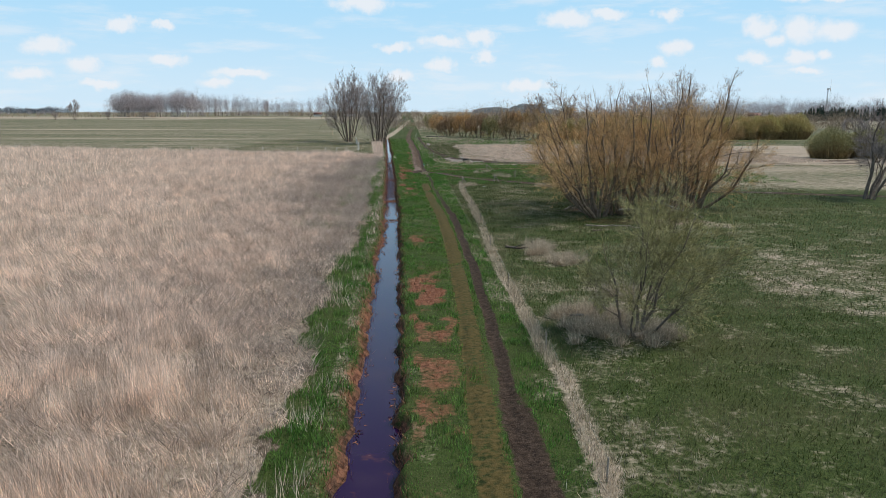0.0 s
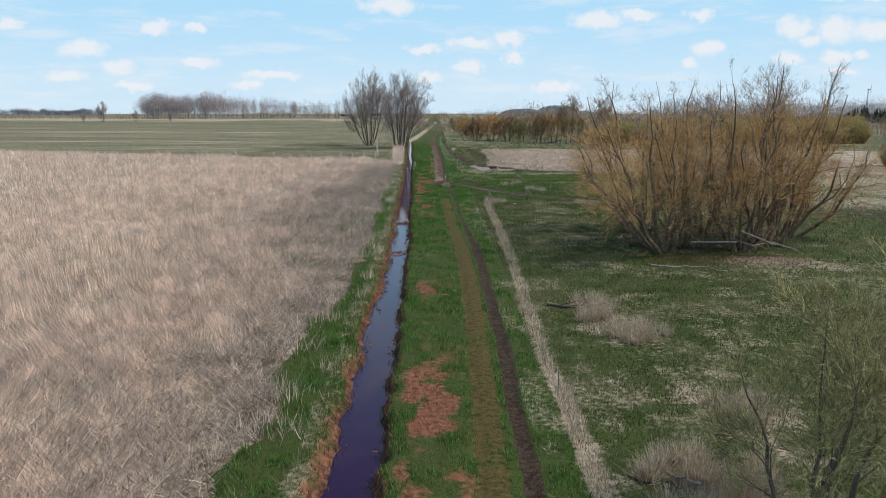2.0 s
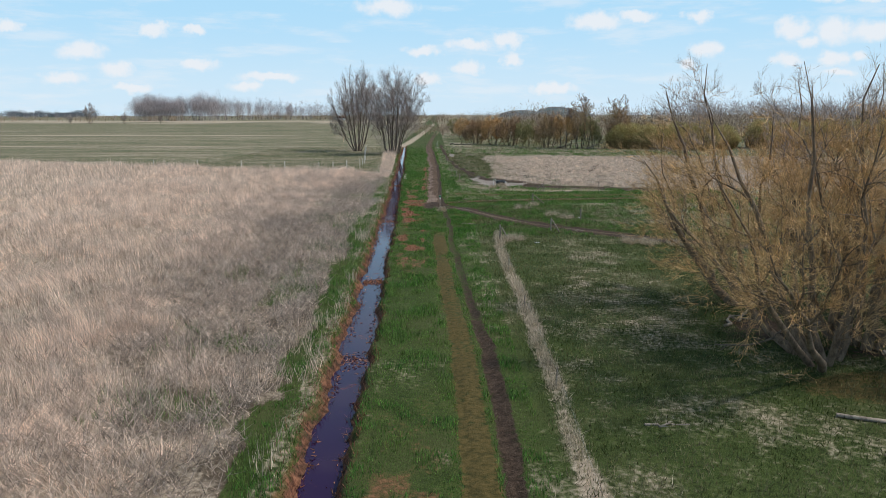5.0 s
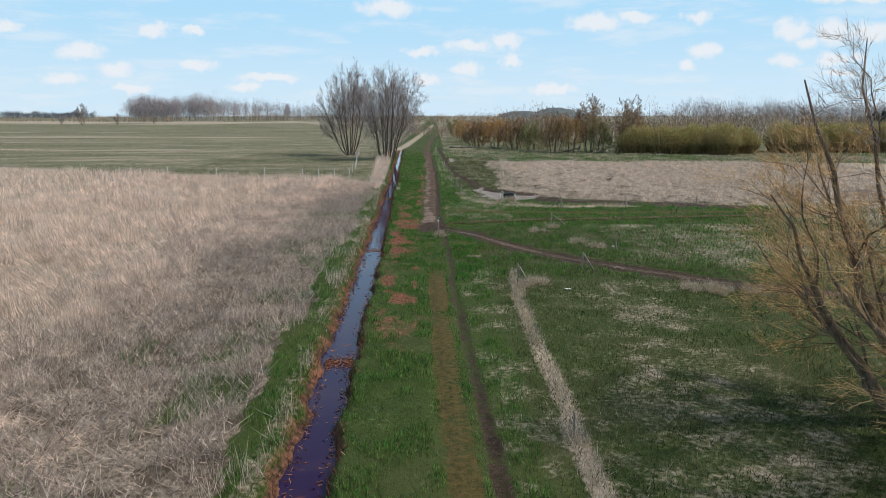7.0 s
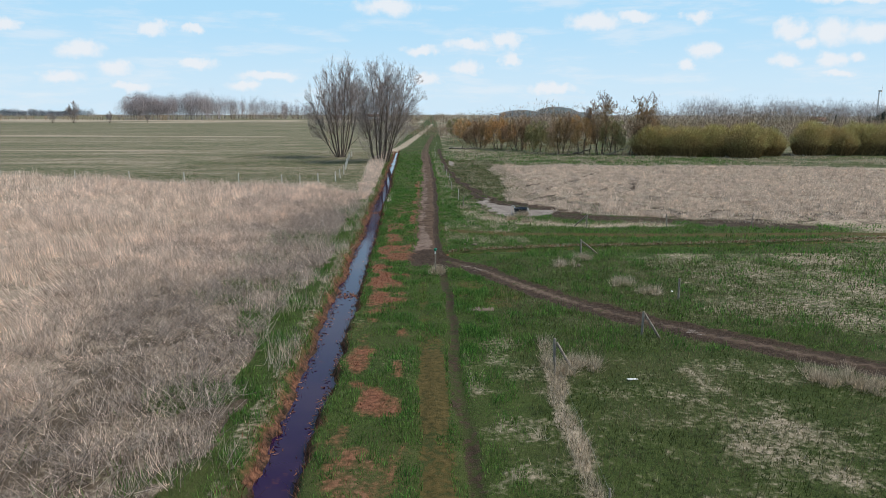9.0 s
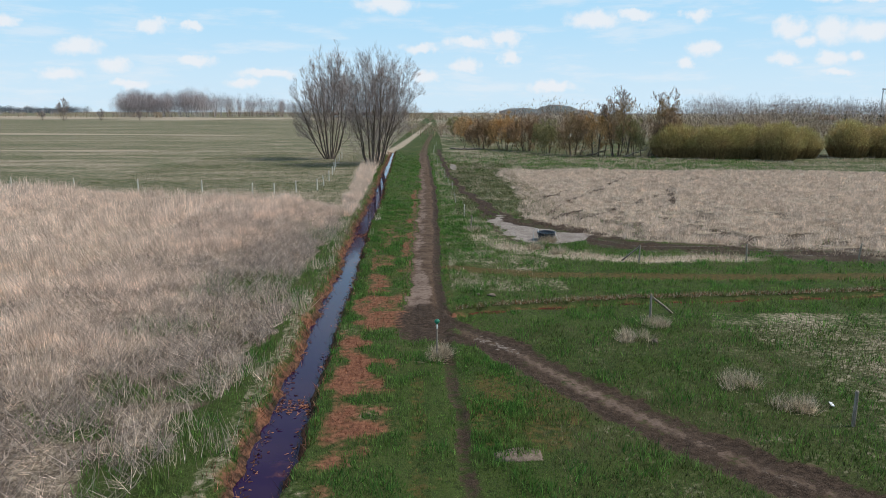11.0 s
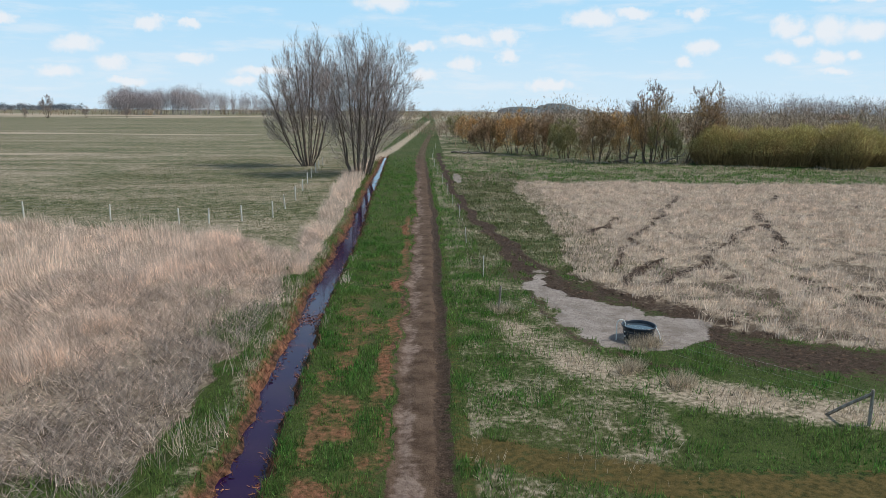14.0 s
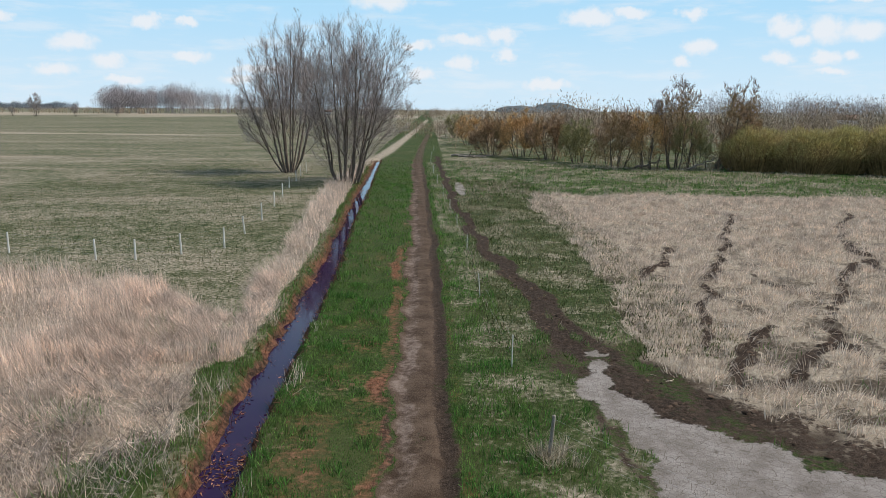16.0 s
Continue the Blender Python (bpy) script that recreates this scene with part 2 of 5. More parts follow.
TUB_WATER, nt, bsdf = begin("clear_water")
place = position(nt)
link(nt, blend(nt, step(nt, grain(nt, place, 3.0, 3), 0.4, 0.6), (0.03, 0.045, 0.06), (0.05, 0.07, 0.085)), bsdf.inputs["Base Color"])
bsdf.inputs["Roughness"].default_value, bsdf.inputs["Specular IOR Level"].default_value, bsdf.inputs["IOR"].default_value = 0.03, 0.5, 1.33

# the ground: covers named by the two colour layers of the sheet
LAND, nt, bsdf = begin("land")
place = position(nt)
layer_a, layer_b = nt.nodes.new("ShaderNodeVertexColor"), nt.nodes.new("ShaderNodeVertexColor")
layer_a.layer_name, layer_b.layer_name = "cover_a", "cover_b"
first, second = nt.nodes.new("ShaderNodeSeparateColor"), nt.nodes.new("ShaderNodeSeparateColor")
link(nt, layer_a.outputs["Color"], first.inputs[0])
link(nt, layer_b.outputs["Color"], second.inputs[0])
coarse, middle, fine, tiny = grain(nt, place, 0.12, 4), grain(nt, place, 0.9, 5, 0.65), grain(nt, place, 5.0, 4, 0.6), grain(nt, place, 28.0, 3, 0.6)
ragged = arith(nt, "ADD", arith(nt, "MULTIPLY", arith(nt, "SUBTRACT", middle, 0.5), 1.0), arith(nt, "MULTIPLY", arith(nt, "SUBTRACT", fine, 0.5), 1.1))


def where(mask, low=0.36, high=0.64):
    return step(nt, arith(nt, "ADD", mask, ragged), low, high)


# ground below the blades, darkened to stand for shade in the gaps
grass = blend(nt, step(nt, middle, 0.35, 0.65), (0.017, 0.033, 0.007), (0.044, 0.066, 0.015))
grass = blend(nt, step(nt, tiny, 0.4, 0.62), grass, (0.070, 0.094, 0.025))
grass = blend(nt, step(nt, fine, 0.46, 0.34, 0.0, 0.7), grass, (0.012, 0.020, 0.005))
grass = blend(nt, step(nt, coarse, 0.45, 0.65, 0.0, 0.6), grass, (0.070, 0.076, 0.027))
straw = blend(nt, step(nt, fine, 0.3, 0.7), (0.29, 0.23, 0.165), (0.50, 0.42, 0.315))
straw = blend(nt, step(nt, tiny, 0.4, 0.7, 0.0, 0.5), straw, (0.21, 0.16, 0.105))
mud = blend(nt, step(nt, fine, 0.35, 0.7), (0.026, 0.017, 0.011), (0.076, 0.051, 0.034))
mud = blend(nt, step(nt, tiny, 0.54, 0.66, 0.0, 0.45), mud, (0.16, 0.118, 0.09))
mud = blend(nt, step(nt, tiny, 0.44, 0.36, 0.0, 0.8), mud, (0.014, 0.009, 0.006))
rust = blend(nt, step(nt, fine, 0.3, 0.7), (0.120, 0.046, 0.027), (0.26, 0.122, 0.070))
earth = blend(nt, step(nt, arith(nt, "ADD", arith(nt, "MULTIPLY", middle, 0.6), arith(nt, "MULTIPLY", tiny, 0.4)), 0.38, 0.62), (0.055, 0.034, 0.021), (0.135, 0.092, 0.062))
pale_earth = blend(nt, step(nt, arith(nt, "ADD", arith(nt, "MULTIPLY", middle, 0.5), arith(nt, "MULTIPLY", fine, 0.5)), 0.36, 0.64), (0.130, 0.088, 0.064), (0.25, 0.187, 0.147))
ochre = blend(nt, step(nt, fine, 0.3, 0.7), (0.050, 0.044, 0.014), (0.120, 0.088, 0.030))
crack = nt.nodes.new("ShaderNodeTexVoronoi")
crack.feature, crack.inputs["Scale"].default_value = "DISTANCE_TO_EDGE", 4.5
link(nt, place, crack.inputs["Vector"])
clay = blend(nt, step(nt, middle, 0.35, 0.65), (0.20, 0.168, 0.140), (0.32, 0.28, 0.243))
clay = blend(nt, step(nt, crack.outputs["Distance"], 0.0, 0.035), (0.14, 0.115, 0.09), clay)
# the soil colour is lowered to paint the shade between reed stalks
colour = blend(nt, where(first.outputs[0]), (0.092, 0.070, 0.048), grass)
colour = blend(nt, where(first.outputs[1], 0.2, 0.85), colour, straw)
colour = blend(nt, where(second.outputs[0]), colour, ochre)
colour = blend(nt, where(layer_a.outputs["Alpha"]), colour, earth)
colour = blend(nt, where(layer_b.outputs["Alpha"], 0.2, 0.9), colour, pale_earth)
colour = blend(nt, where(first.outputs[2]), colour, mud)
colour = blend(nt, where(second.outputs[1]), colour, clay)
colour = blend(nt, where(second.outputs[2], 0.25, 0.95), colour, rust)
link(nt, colour, bsdf.inputs["Base Color"])
bsdf.inputs["Specular IOR Level"].default_value = 0.1
bump(nt, bsdf, arith(nt, "ADD", fine, arith(nt, "MULTIPLY", tiny, 0.6)), 0.8, 0.09)


# ---- mesh makers ----
def raw_mesh(name, verts, tris, material, smooth=False):
    me = bpy.data.meshes.new(name)
    verts, tris = np.asarray(verts, np.float32), np.asarray(tris, np.int32)
    me.vertices.add(len(verts))
    me.vertices.foreach_set("co", verts.ravel())
    me.loops.add(tris.size)
    me.loops.foreach_set("vertex_index", tris.ravel())
    me.polygons.add(len(tris))
    me.polygons.foreach_set("loop_start", np.arange(0, tris.size, 3, dtype=np.int32))
    if smooth:
        me.polygons.foreach_set("use_smooth", np.ones(len(tris), bool))
    me.update(calc_edges=True)
    me.materials.append(material)
    return me


def merge(*pieces):
    verts, tris, n = [], [], 0
    for v, t in pieces:
        verts.append(np.asarray(v, float).reshape(-1, 3))
        tris.append(np.asarray(t, int).reshape(-1, 3) + n)
        n += len(verts[-1])
    return np.concatenate(verts), np.concatenate(tris)


def unit(v):
    return v / np.maximum(np.linalg.norm(v, axis=-1, keepdims=True), 1e-9)


def ribbons(p0, p1, p2, width, rng):
    """Thin tapering leaves or twigs, three triangles each, from p0 by p1 to p2."""
    n = len(p0)
    side = unit(np.cross(p2 - p0, rng.normal(size=(n, 3)))) * (np.broadcast_to(width, n)[:, None] / 2)
    verts = np.stack([p0 - side, p0 + side, p1 - side * 0.75, p1 + side * 0.75, p2], 1).reshape(-1, 3)
    tris = (np.arange(n)[:, None, None] * 5 + np.array([[0, 1, 3], [0, 3, 2], [2, 3, 4]])).reshape(-1, 3)
    return verts, tris


def spikes(p0, p2, width, rng):
    """Single-triangle blades."""
    n = len(p0)
    side = unit(np.cross(p2 - p0, rng.normal(size=(n, 3)))) * (np.broadcast_to(width, n)[:, None] / 2)
    return np.stack([p0 - side, p0 + side, p2], 1).reshape(-1, 3), np.arange(n * 3).reshape(-1, 3)


def tubes(lines, r0, r1, sides):
    """Tapering tubes along many polylines at once: lines is (count, points, 3)."""
    b, n = lines.shape[:2]
    along = unit(np.gradient(lines, axis=1))
    ref = np.where(np.abs(along[..., 2:3]) > 0.9, np.array([1.0, 0, 0]), np.array([0, 0, 1.0]))
    u = unit(np.cross(along, ref))
    v = np.cross(along, u)
    r = np.broadcast_to(r0, b)[:, None] + (np.broadcast_to(r1, b) - np.broadcast_to(r0, b))[:, None] * np.linspace(0, 1, n)
    a = np.linspace(0, 2 * np.pi, sides, endpoint=False)
    ring = lines[:, :, None] + r[:, :, None, None] * (u[:, :, None] * np.cos(a)[:, None] + v[:, :, None] * np.sin(a)[:, None])
    i, j, k = np.meshgrid(np.arange(b), np.arange(n - 1), np.arange(sides), indexing="ij")
    at = lambda jj, kk: (i * n + jj) * sides + kk % sides
    quads = np.stack([at(j, k), at(j, k + 1), at(j + 1, k + 1), at(j + 1, k)], -1).reshape(-1, 4)
    tris = np.concatenate([quads[:, [0, 1, 2]], quads[:, [0, 2, 3]]])
    base = np.arange(b)[:, None] * n * sides + (n - 1) * sides
    cap = np.concatenate([np.stack([base[:, 0], base[:, 0] + k, base[:, 0] + k + 1], -1) for k in range(1, sides - 1)])
    return ring.reshape(-1, 3), np.concatenate([tris, cap])


def part(name, pieces, material, parent=None, label="", smooth=False):
    """One mesh object from (verts, tris), under a thing or a part."""
    ob = new(name, raw_mesh(name, *pieces, material, smooth))
    if parent is not None:
        ob.parent = parent
    return tagged(ob, label)


def box(sx, sy, sz, bevel=0.0, at=(0, 0, 0), turn=None):
    """A block standing on its base, with worn edges."""
    bm = bmesh.new()
    bmesh.ops.create_cube(bm, size=1, matrix=Matrix.Diagonal((sx, sy, sz, 1)))
    if bevel:
        bmesh.ops.bevel(bm, geom=bm.edges[:], offset=bevel, segments=2, affect="EDGES", profile=0.6)
    bmesh.ops.triangulate(bm, faces=bm.faces[:])
    m = Matrix.Translation(at) @ (turn or Matrix.Identity(4)) @ Matrix.Translation((0, 0, sz / 2))
    bm.verts.ensure_lookup_table()
    verts = [tuple(m @ v.co) for v in bm.verts]
    tris = [[v.index for v in f.verts] for f in bm.faces]
    bm.free()
    return np.array(verts), np.array(tris)


def lathe(profile, sides=32, at=(0, 0, 0)):
    p = np.array(profile, float)
    a = np.linspace(0, 2 * np.pi, sides, endpoint=False)
    verts = np.stack([p[:, None, 0] * np.cos(a), p[:, None, 0] * np.sin(a), np.repeat(p[:, 1:2], sides, 1)], -1).reshape(-1, 3) + np.array(at)
    n = len(p)
    j, k = np.meshgrid(np.arange(n - 1), np.arange(sides), indexing="ij")
    q = np.stack([j * sides + k, j * sides + (k + 1) % sides, (j + 1) * sides + (k + 1) % sides, (j + 1) * sides + k], -1).reshape(-1, 4)
    return verts, np.concatenate([q[:, [0, 1, 2]], q[:, [0, 2, 3]]])


def rod(points, r0, r1=None, sides=6):
    return tubes(np.array([points], float), r0, r1 if r1 is not None else r0, sides)


# ---- the plan of the land ----
def vnoise(x, y, size, seed):
    """Smooth noise between 0 and 1 over the plan, with lumps of that size."""
    x, y = np.asarray(x, float) / size, np.asarray(y, float) / size
    i, j = np.floor(x).astype(np.int64), np.floor(y).astype(np.int64)
    u, v = x - i, y - j
    u, v = u * u * (3 - 2 * u), v * v * (3 - 2 * v)

    def h(a, b):
        k = (a * 374761393 + b * 668265263 + seed * 974711) & 0xFFFFFFFF
        k = ((k ^ (k >> 13)) * 1274126177) & 0xFFFFFFFF
        return ((k ^ (k >> 16)) & 0xFFFF) / 65535.0

    return (h(i, j) * (1 - u) + h(i + 1, j) * u) * (1 - v) + (h(i, j + 1) * (1 - u) + h(i + 1, j + 1) * u) * v


def smooth(x, a, b):
    t = np.clip((np.asarray(x, float) - a) / (b - a), 0, 1)
    return t * t * (3 - 2 * t)


def line_distance(x, y, points):
    best = np.full(np.shape(x), 1e9)
    for (ax, ay), (bx, by) in zip(points, points[1:]):
        dx, dy = bx - ax, by - ay
        t = np.clip(((x - ax) * dx + (y - ay) * dy) / (dx * dx + dy * dy), 0, 1)
        best = np.minimum(best, np.hypot(x - ax - t * dx, y - ay - t * dy))
    return best


def band(x, y, points, half, soft):
    return 1 - smooth(line_distance(x, y, points), half - soft, half + soft)


def course(pairs):
    ys, xs = zip(*pairs)
    return lambda y: np.interp(y, ys, xs)


water_left = course([(0, -1.8), (22, -1.7), (38, -1.95), (58, -2), (68, -2.28), (82, -2.85), (92, -3), (102.3, -3.33), (117.4, -3.74), (130.4, -4.25), (141.4, -4.56), (151.5, -4.76), (170.7, -5.48), (193, -6.2), (228.8, -7.44), (262.6, -8.37)])
water_right = course([(0, -0.4), (22, -0.46), (38, -0.66), (58, -0.95), (68, -1.22), (82, -1.7), (92, -1.85), (102, -2.15), (117, -2.6), (130.3, -3.23), (141.3, -3.44), (151.3, -3.59), (170.5, -4.56), (192.9, -5.22), (228.6, -6.61), (262.4, -7.65)])
reed_edge = course([(0, -3.33), (18.1, -3.33), (27.2, -3.95), (37.3, -4.15), (50.4, -3.74), (66.4, -4), (85.4, -4.56), (91.5, -5.0), (100.5, -5.05), (120.5, -5.3), (134.6, -5.6), (140.6, -6.72), (148.8, -8.17)])
rut_right = course([(0, 2.5), (10, 2.75), (20, 3.0), (31, 3.42), (44, 3.65), (52, 3.7), (62, 3.6), (70, 3.25), (76, 3.05), (84, 2.85), (95, 2.7), (105, 2.35), (110, 2.15), (125, 2.1), (149, 1.95), (160, 1.9), (195, 1.2), (235, 0.3), (260, 0.3), (290, 0.6), (350, 1.5), (493, 3.4), (682, 5.4), (3000, 30)])
strip_x = course([(0, 4.47), (14.9, 4.67), (21.8, 5.16), (34.6, 5.06), (45.5, 5.31), (56.5, 5.75), (66.4, 5.9), (75.4, 5.99), (83.4, 6.09), (88.4, 6.53)])
paddy_edge = course([(110.8, 75.76), (119.1, 41.2), (123, 25.62), (127.6, 14.58), (133.9, 10.98), (137, 10.31), (140.1, 9.44), (144.1, 9.44), (157, 10.4), (190, 12.31), (197.5, 13.64)])
CROSS = [(2, 106.5), (4.87, 102.9), (6.34, 100.1), (8.47, 96.4), (10.5, 93.4), (13.36, 90.3), (18.32, 86.2), (23.82, 83.7), (36.98, 78.5), (68.57, 67.4)]
SIDE_DITCH = [(3.1, 108.1), (4.2, 108.5), (5.2, 108.8), (7.8, 109.3), (11.6, 110.0), (16.9, 110.6), (22.5, 111.2), (41, 113.5), (75, 118)]
MUD_LANE = [(3.1, 250), (3.3, 221), (4.1, 186), (4.75, 168.5), (5.45, 157.5), (6.1, 152.7), (6.6, 146.7), (6.75, 142), (6.95, 138.5)]
CLAY_PAN = [(7.65, 138.6, 0.45), (7.5, 137.4, 0.5), (7.35, 136.2, 0.65), (7.5, 135.1, 0.75), (7.8, 134.0, 0.95), (8.4, 132.2, 1.25), (9.2, 130.0, 1.9), (10.2, 127.6, 2.2), (11.6, 128.2, 1.8)]
TRAILS = [[(38.9, 175.7), (30.5, 161.9), (28.4, 156), (24.8, 151.6), (20.8, 145.8), (18.8, 143), (17.5, 140.1), (17.9, 137.5)], [(30.4, 161), (30, 158), (27.9, 153.1), (26, 147.5), (23.4, 144)],
          [(16.2, 142.3), (15.1, 141.1), (14, 139.7), (12.5, 137.6), (11.6, 135.5)], [(28.1, 175.3), (20.6, 157.8), (16.4, 150.2), (14, 143.9), (12, 139.4)], [(20.8, 148), (19.4, 150.3), (19.1, 152.9)], [(17.5, 140.1), (15.5, 138.2), (13.5, 135.5)],
          [(17.4, 159.6), (15, 154), (13.1, 150.2)], [(21.5, 138), (22.9, 131.8), (25.6, 126.5)], [(44, 168), (36, 161), (30.4, 161)]]


def tangled(x, y):
    """Where the reed gives way to a low tangle towards the ditch."""
    return smooth(x + 6 * (vnoise(x, y, 6, 29) - 0.5) + np.interp(y, [12, 45, 62, 80, 118, 130, 145], [-4.0, -2.8, 0.5, 3.5, 4.0, -1.0, -7.0]), -14, -5)


def far_reed(x):
    return np.interp(x, [-400, -107, -66, -45, -20, -12, -8], [230, 184, 171, 161, 151, 149, 145])


def paddy_at(x, y, n1, n2):
    return (x > paddy_edge(y) + 2.0 * (n2 - 0.5) + 2.4 * (n1 - 0.4) * smooth(y, 136, 150)) & (y > 118) & (y < 191.5 - 0.1 * x + 3 * (n1 - 0.5))


def lay(x, y):
    """Heights and covers of the land at plan points."""
    n1, n2, n3 = vnoise(x, y, 9, 1), vnoise(x, y, 2.3, 2), vnoise(x, y, 0.7, 3)
    rag = 0.5 * (vnoise(x * 0, y, 0.55, 4) - 0.5) + 0.5 * (vnoise(x * 0, y, 2.1, 5) - 0.5)
    wl, wr = water_left(y) + 0.55 * rag, water_right(y) + 0.45 * (vnoise(x * 0 + 7, y, 0.6, 6) - 0.5)
    on = 1 - smooth(y, 236, 250)
    outside = np.maximum(wl - x, x - wr)
    bank = 1 - smooth(outside, -0.05, np.where(x < wl, 0.5, 0.28))
    ditch = np.where(outside < 0, -0.45 - 0.4 * smooth(-outside, 0, 0.3), -0.5 * bank) * on
    sd = line_distance(x, y, SIDE_DITCH) + 0.25 * (n3 - 0.5)
    side = -0.36 * (1 - smooth(sd + 0.25 * (vnoise(x, y, 0.5, 76) - 0.5), 0.2, 0.52))
    rr = rut_right(y)
    rl = rr - 1.28
    near = 1 - smooth(np.hypot(x, y - 90), 260, 420)
    reed = (x < reed_edge(y) + 1.3 * (n2 - 0.55) + 0.8 * (n3 - 0.5)) & (y < far_reed(x) + 2.5 * (n1 - 0.5))
    strip_left = (x < wl - 0.9) & (x > wl - 1.0 - np.interp(y, [140, 150, 166, 198, 225], [0.8, 1.5, 2.0, 2.8, 1.2])) & (y > 138) & (y < 222)
    past = y > 100
    worn = smooth(y, 100, 112)
    # covers
    green = np.ones_like(x) * 0.95
    dry = np.zeros_like(x)
    dry = np.maximum(dry, np.where(reed | strip_left, 1.05 - 0.25 * smooth(n2, 0.5, 0.9), 0))
    leaf_gap = smooth(vnoise(x, y, 3.1, 8) * 0.7 + n3 * 0.3, 0.56, 0.72) * smooth(x, -13, -5) * reed * smooth(y, 38, 75)
    tuft = smooth(vnoise(x, y, 1.1, 26) * 0.55 + vnoise(x, y, 0.45, 27) * 0.45, 0.30, 0.62)
    green = np.where(reed | strip_left, 0.18 + 0.8 * leaf_gap, green)
    dry = dry * (1 - 0.75 * leaf_gap) * (0.58 + 0.42 * (tuft + (0.9 - tuft) * (1 - smooth(x + 10 * (n1 - 0.5), -75, -35)))) * (1 - 0.5 * tangled(x, y) * reed)
    # pasture beyond the reeds: green with bleached streaks lying across
    streak = vnoise(x / 4, y, 5.0, 9) * 0.6 + vnoise(x / 6, y, 13.0, 10) * 0.5
    field_left = (x < wl - 1) & ~reed & ~strip_left & (y > 140)
    mottle = vnoise(x / 2, y, 2.2, 68) * 0.55 + vnoise(x / 3, y, 6.0, 69) * 0.45
    dry = np.where(field_left, np.maximum(dry, 0.38 + 0.08 * smooth(streak, 0.3, 0.95) + 0.17 * smooth(mottle, 0.35, 0.8) * (1 - 0.5 * smooth(y, 250, 420))), dry)
    torn = vnoise(x / 5, y, 2.6, 70)
    for y0, half, x_end in ((238, 5.0, -80), (346, 7.0, -62), (430, 5, -120), (930, 190, 40)):
        away = np.abs(y + 0.06 * x * (y0 < 500) - y0 + half * (vnoise(x, y * 0, 23, 71) - 0.5)) + half * (torn - 0.5)
        dry = np.where((x < x_end + 40 * (vnoise(x * 0, y, 2.0, 72) - 0.5)) & field_left, np.maximum(dry, (0.82 + 0.25 * (n1 - 0.5)) * (1 - smooth(away, half * 0.35, half))), dry)
    green = np.where(paddy_at(x, y, n1, n2), 0.12, green)
    # right-hand pasture, bleached in patches
    field = (x > strip_x(y) + 0.3) & (y < 104)
    patch = np.maximum.reduce([1 - smooth(np.hypot((x - a) / c, (y - b) / d), 0.5, 1.1) for a, b, c, d in
                               ((11.55, 69.9, 4.0, 9.0), (22.91, 55.3, 7.5, 2.6), (22, 36.2, 6.0, 9.0), (9.05, 42.7, 2.4, 2.6), (10.78, 34.7, 2.2, 5.5), (12.03, 81.3, 2.8, 5.0), (13.17, 85.7, 3.0, 1.8), (8.38, 29, 1.6, 2.2))])
    dry = np.where(field, np.maximum(dry, np.interp(y, [58, 70], [0.95, 0.6]) * (0.17 + 0.24 * smooth(n2 * 0.6 + n3 * 0.5, 0.45, 0.85)) + 0.24 * patch * (0.35 + n3)), dry)
    wide = 14 * (vnoise(x, y, 17, 61) - 0.5)
    dry = np.where(y < 190, np.maximum(dry, (0.55 + 0.25 * (n1 - 0.5)) * smooth(x + wide, 24, 36) * smooth(y + 0.5 * wide + 3 * (n1 - 0.5), 74, 86)), dry)
    dry = np.maximum(dry, (0.35 + 0.45 * smooth(vnoise(x / 3, y, 11, 12), 0.35, 0.75)) * smooth(x + 1.6 * wide, 42, 78) * (1 - smooth(y + wide, 195, 235)) * smooth(y, -30, 20))
    paddy = paddy_at(x, y, n1, n2)
    mound = smooth(vnoise(x, y, 0.95, 16) * 0.65 + vnoise(x, y, 0.5, 17) * 0.35, 0.32, 0.62)
    dry = np.where(paddy, np.interp(y, [125, 145, 190], [0.15, 0.38, 0.6]) + 0.7 * mound, dry)
    between = (x > 4.2) & (y > 140) & ~paddy & (y < 240)
    dry = np.where(between, 0.13 + (0.10 + 0.28 * smooth(n2 * 0.6 + n3 * 0.4, 0.4, 0.75)) * smooth(x, 4.2, 7.5), dry)
    dry = np.maximum(dry, (0.35 + 0.7 * n2) * band(x, y + 1.6 * (n1 - 0.5), [(5.1, 128), (7.4, 123.4), (10.8, 121.2), (14.5, 120.2), (18.7, 120.6), (37, 121.5), (68, 123.5)], 1.2, 0.9) * (0.55 + 0.75 * vnoise(x, y, 1.7, 75)))
    dry = np.where((y < 108) & (y > 80), np.maximum(dry, (0.42 + 0.3 * (n2 - 0.5)) * smooth(x + 7 * (n1 - 0.5), 12, 17) * smooth(y - 91 + 0.45 * (x - 14) + 4 * (n1 - 0.5), 1, 5)), dry)
    dry = np.maximum(dry, np.where(y < 89, 0.8 * (0.4 + n2) * (1 - smooth(np.abs(x - strip_x(y) - 0.3 * (n2 - 0.5)), 0.15, 0.45)), 0))
    verge = (x > wr) & (x < rr - 1.6)
    dry = np.where(verge, np.maximum(dry, 0.06 + 0.2 * smooth(n2, 0.65, 0.9)), dry)
    dry = np.where((x > rr + 0.3) & (x < strip_x(y) - 0.25) & (y < 90), np.maximum(dry, 0.38 * smooth(n2 * 0.5 + n3 * 0.5, 0.35, 0.7)), dry)
    dry = np.where((x > wl - 1.0) & (x < wl - 0.35) & (y < 170), np.maximum(dry, 0.36 + 0.2 * (n2 - 0.5)), dry)
    dry = np.where((x > rr + 0.7) & (x < 9) & (y > 112) & (y < 235), np.maximum(dry, 0.24 + 0.22 * smooth(n2 * 0.5 + n3 * 0.5, 0.4, 0.75)), dry)
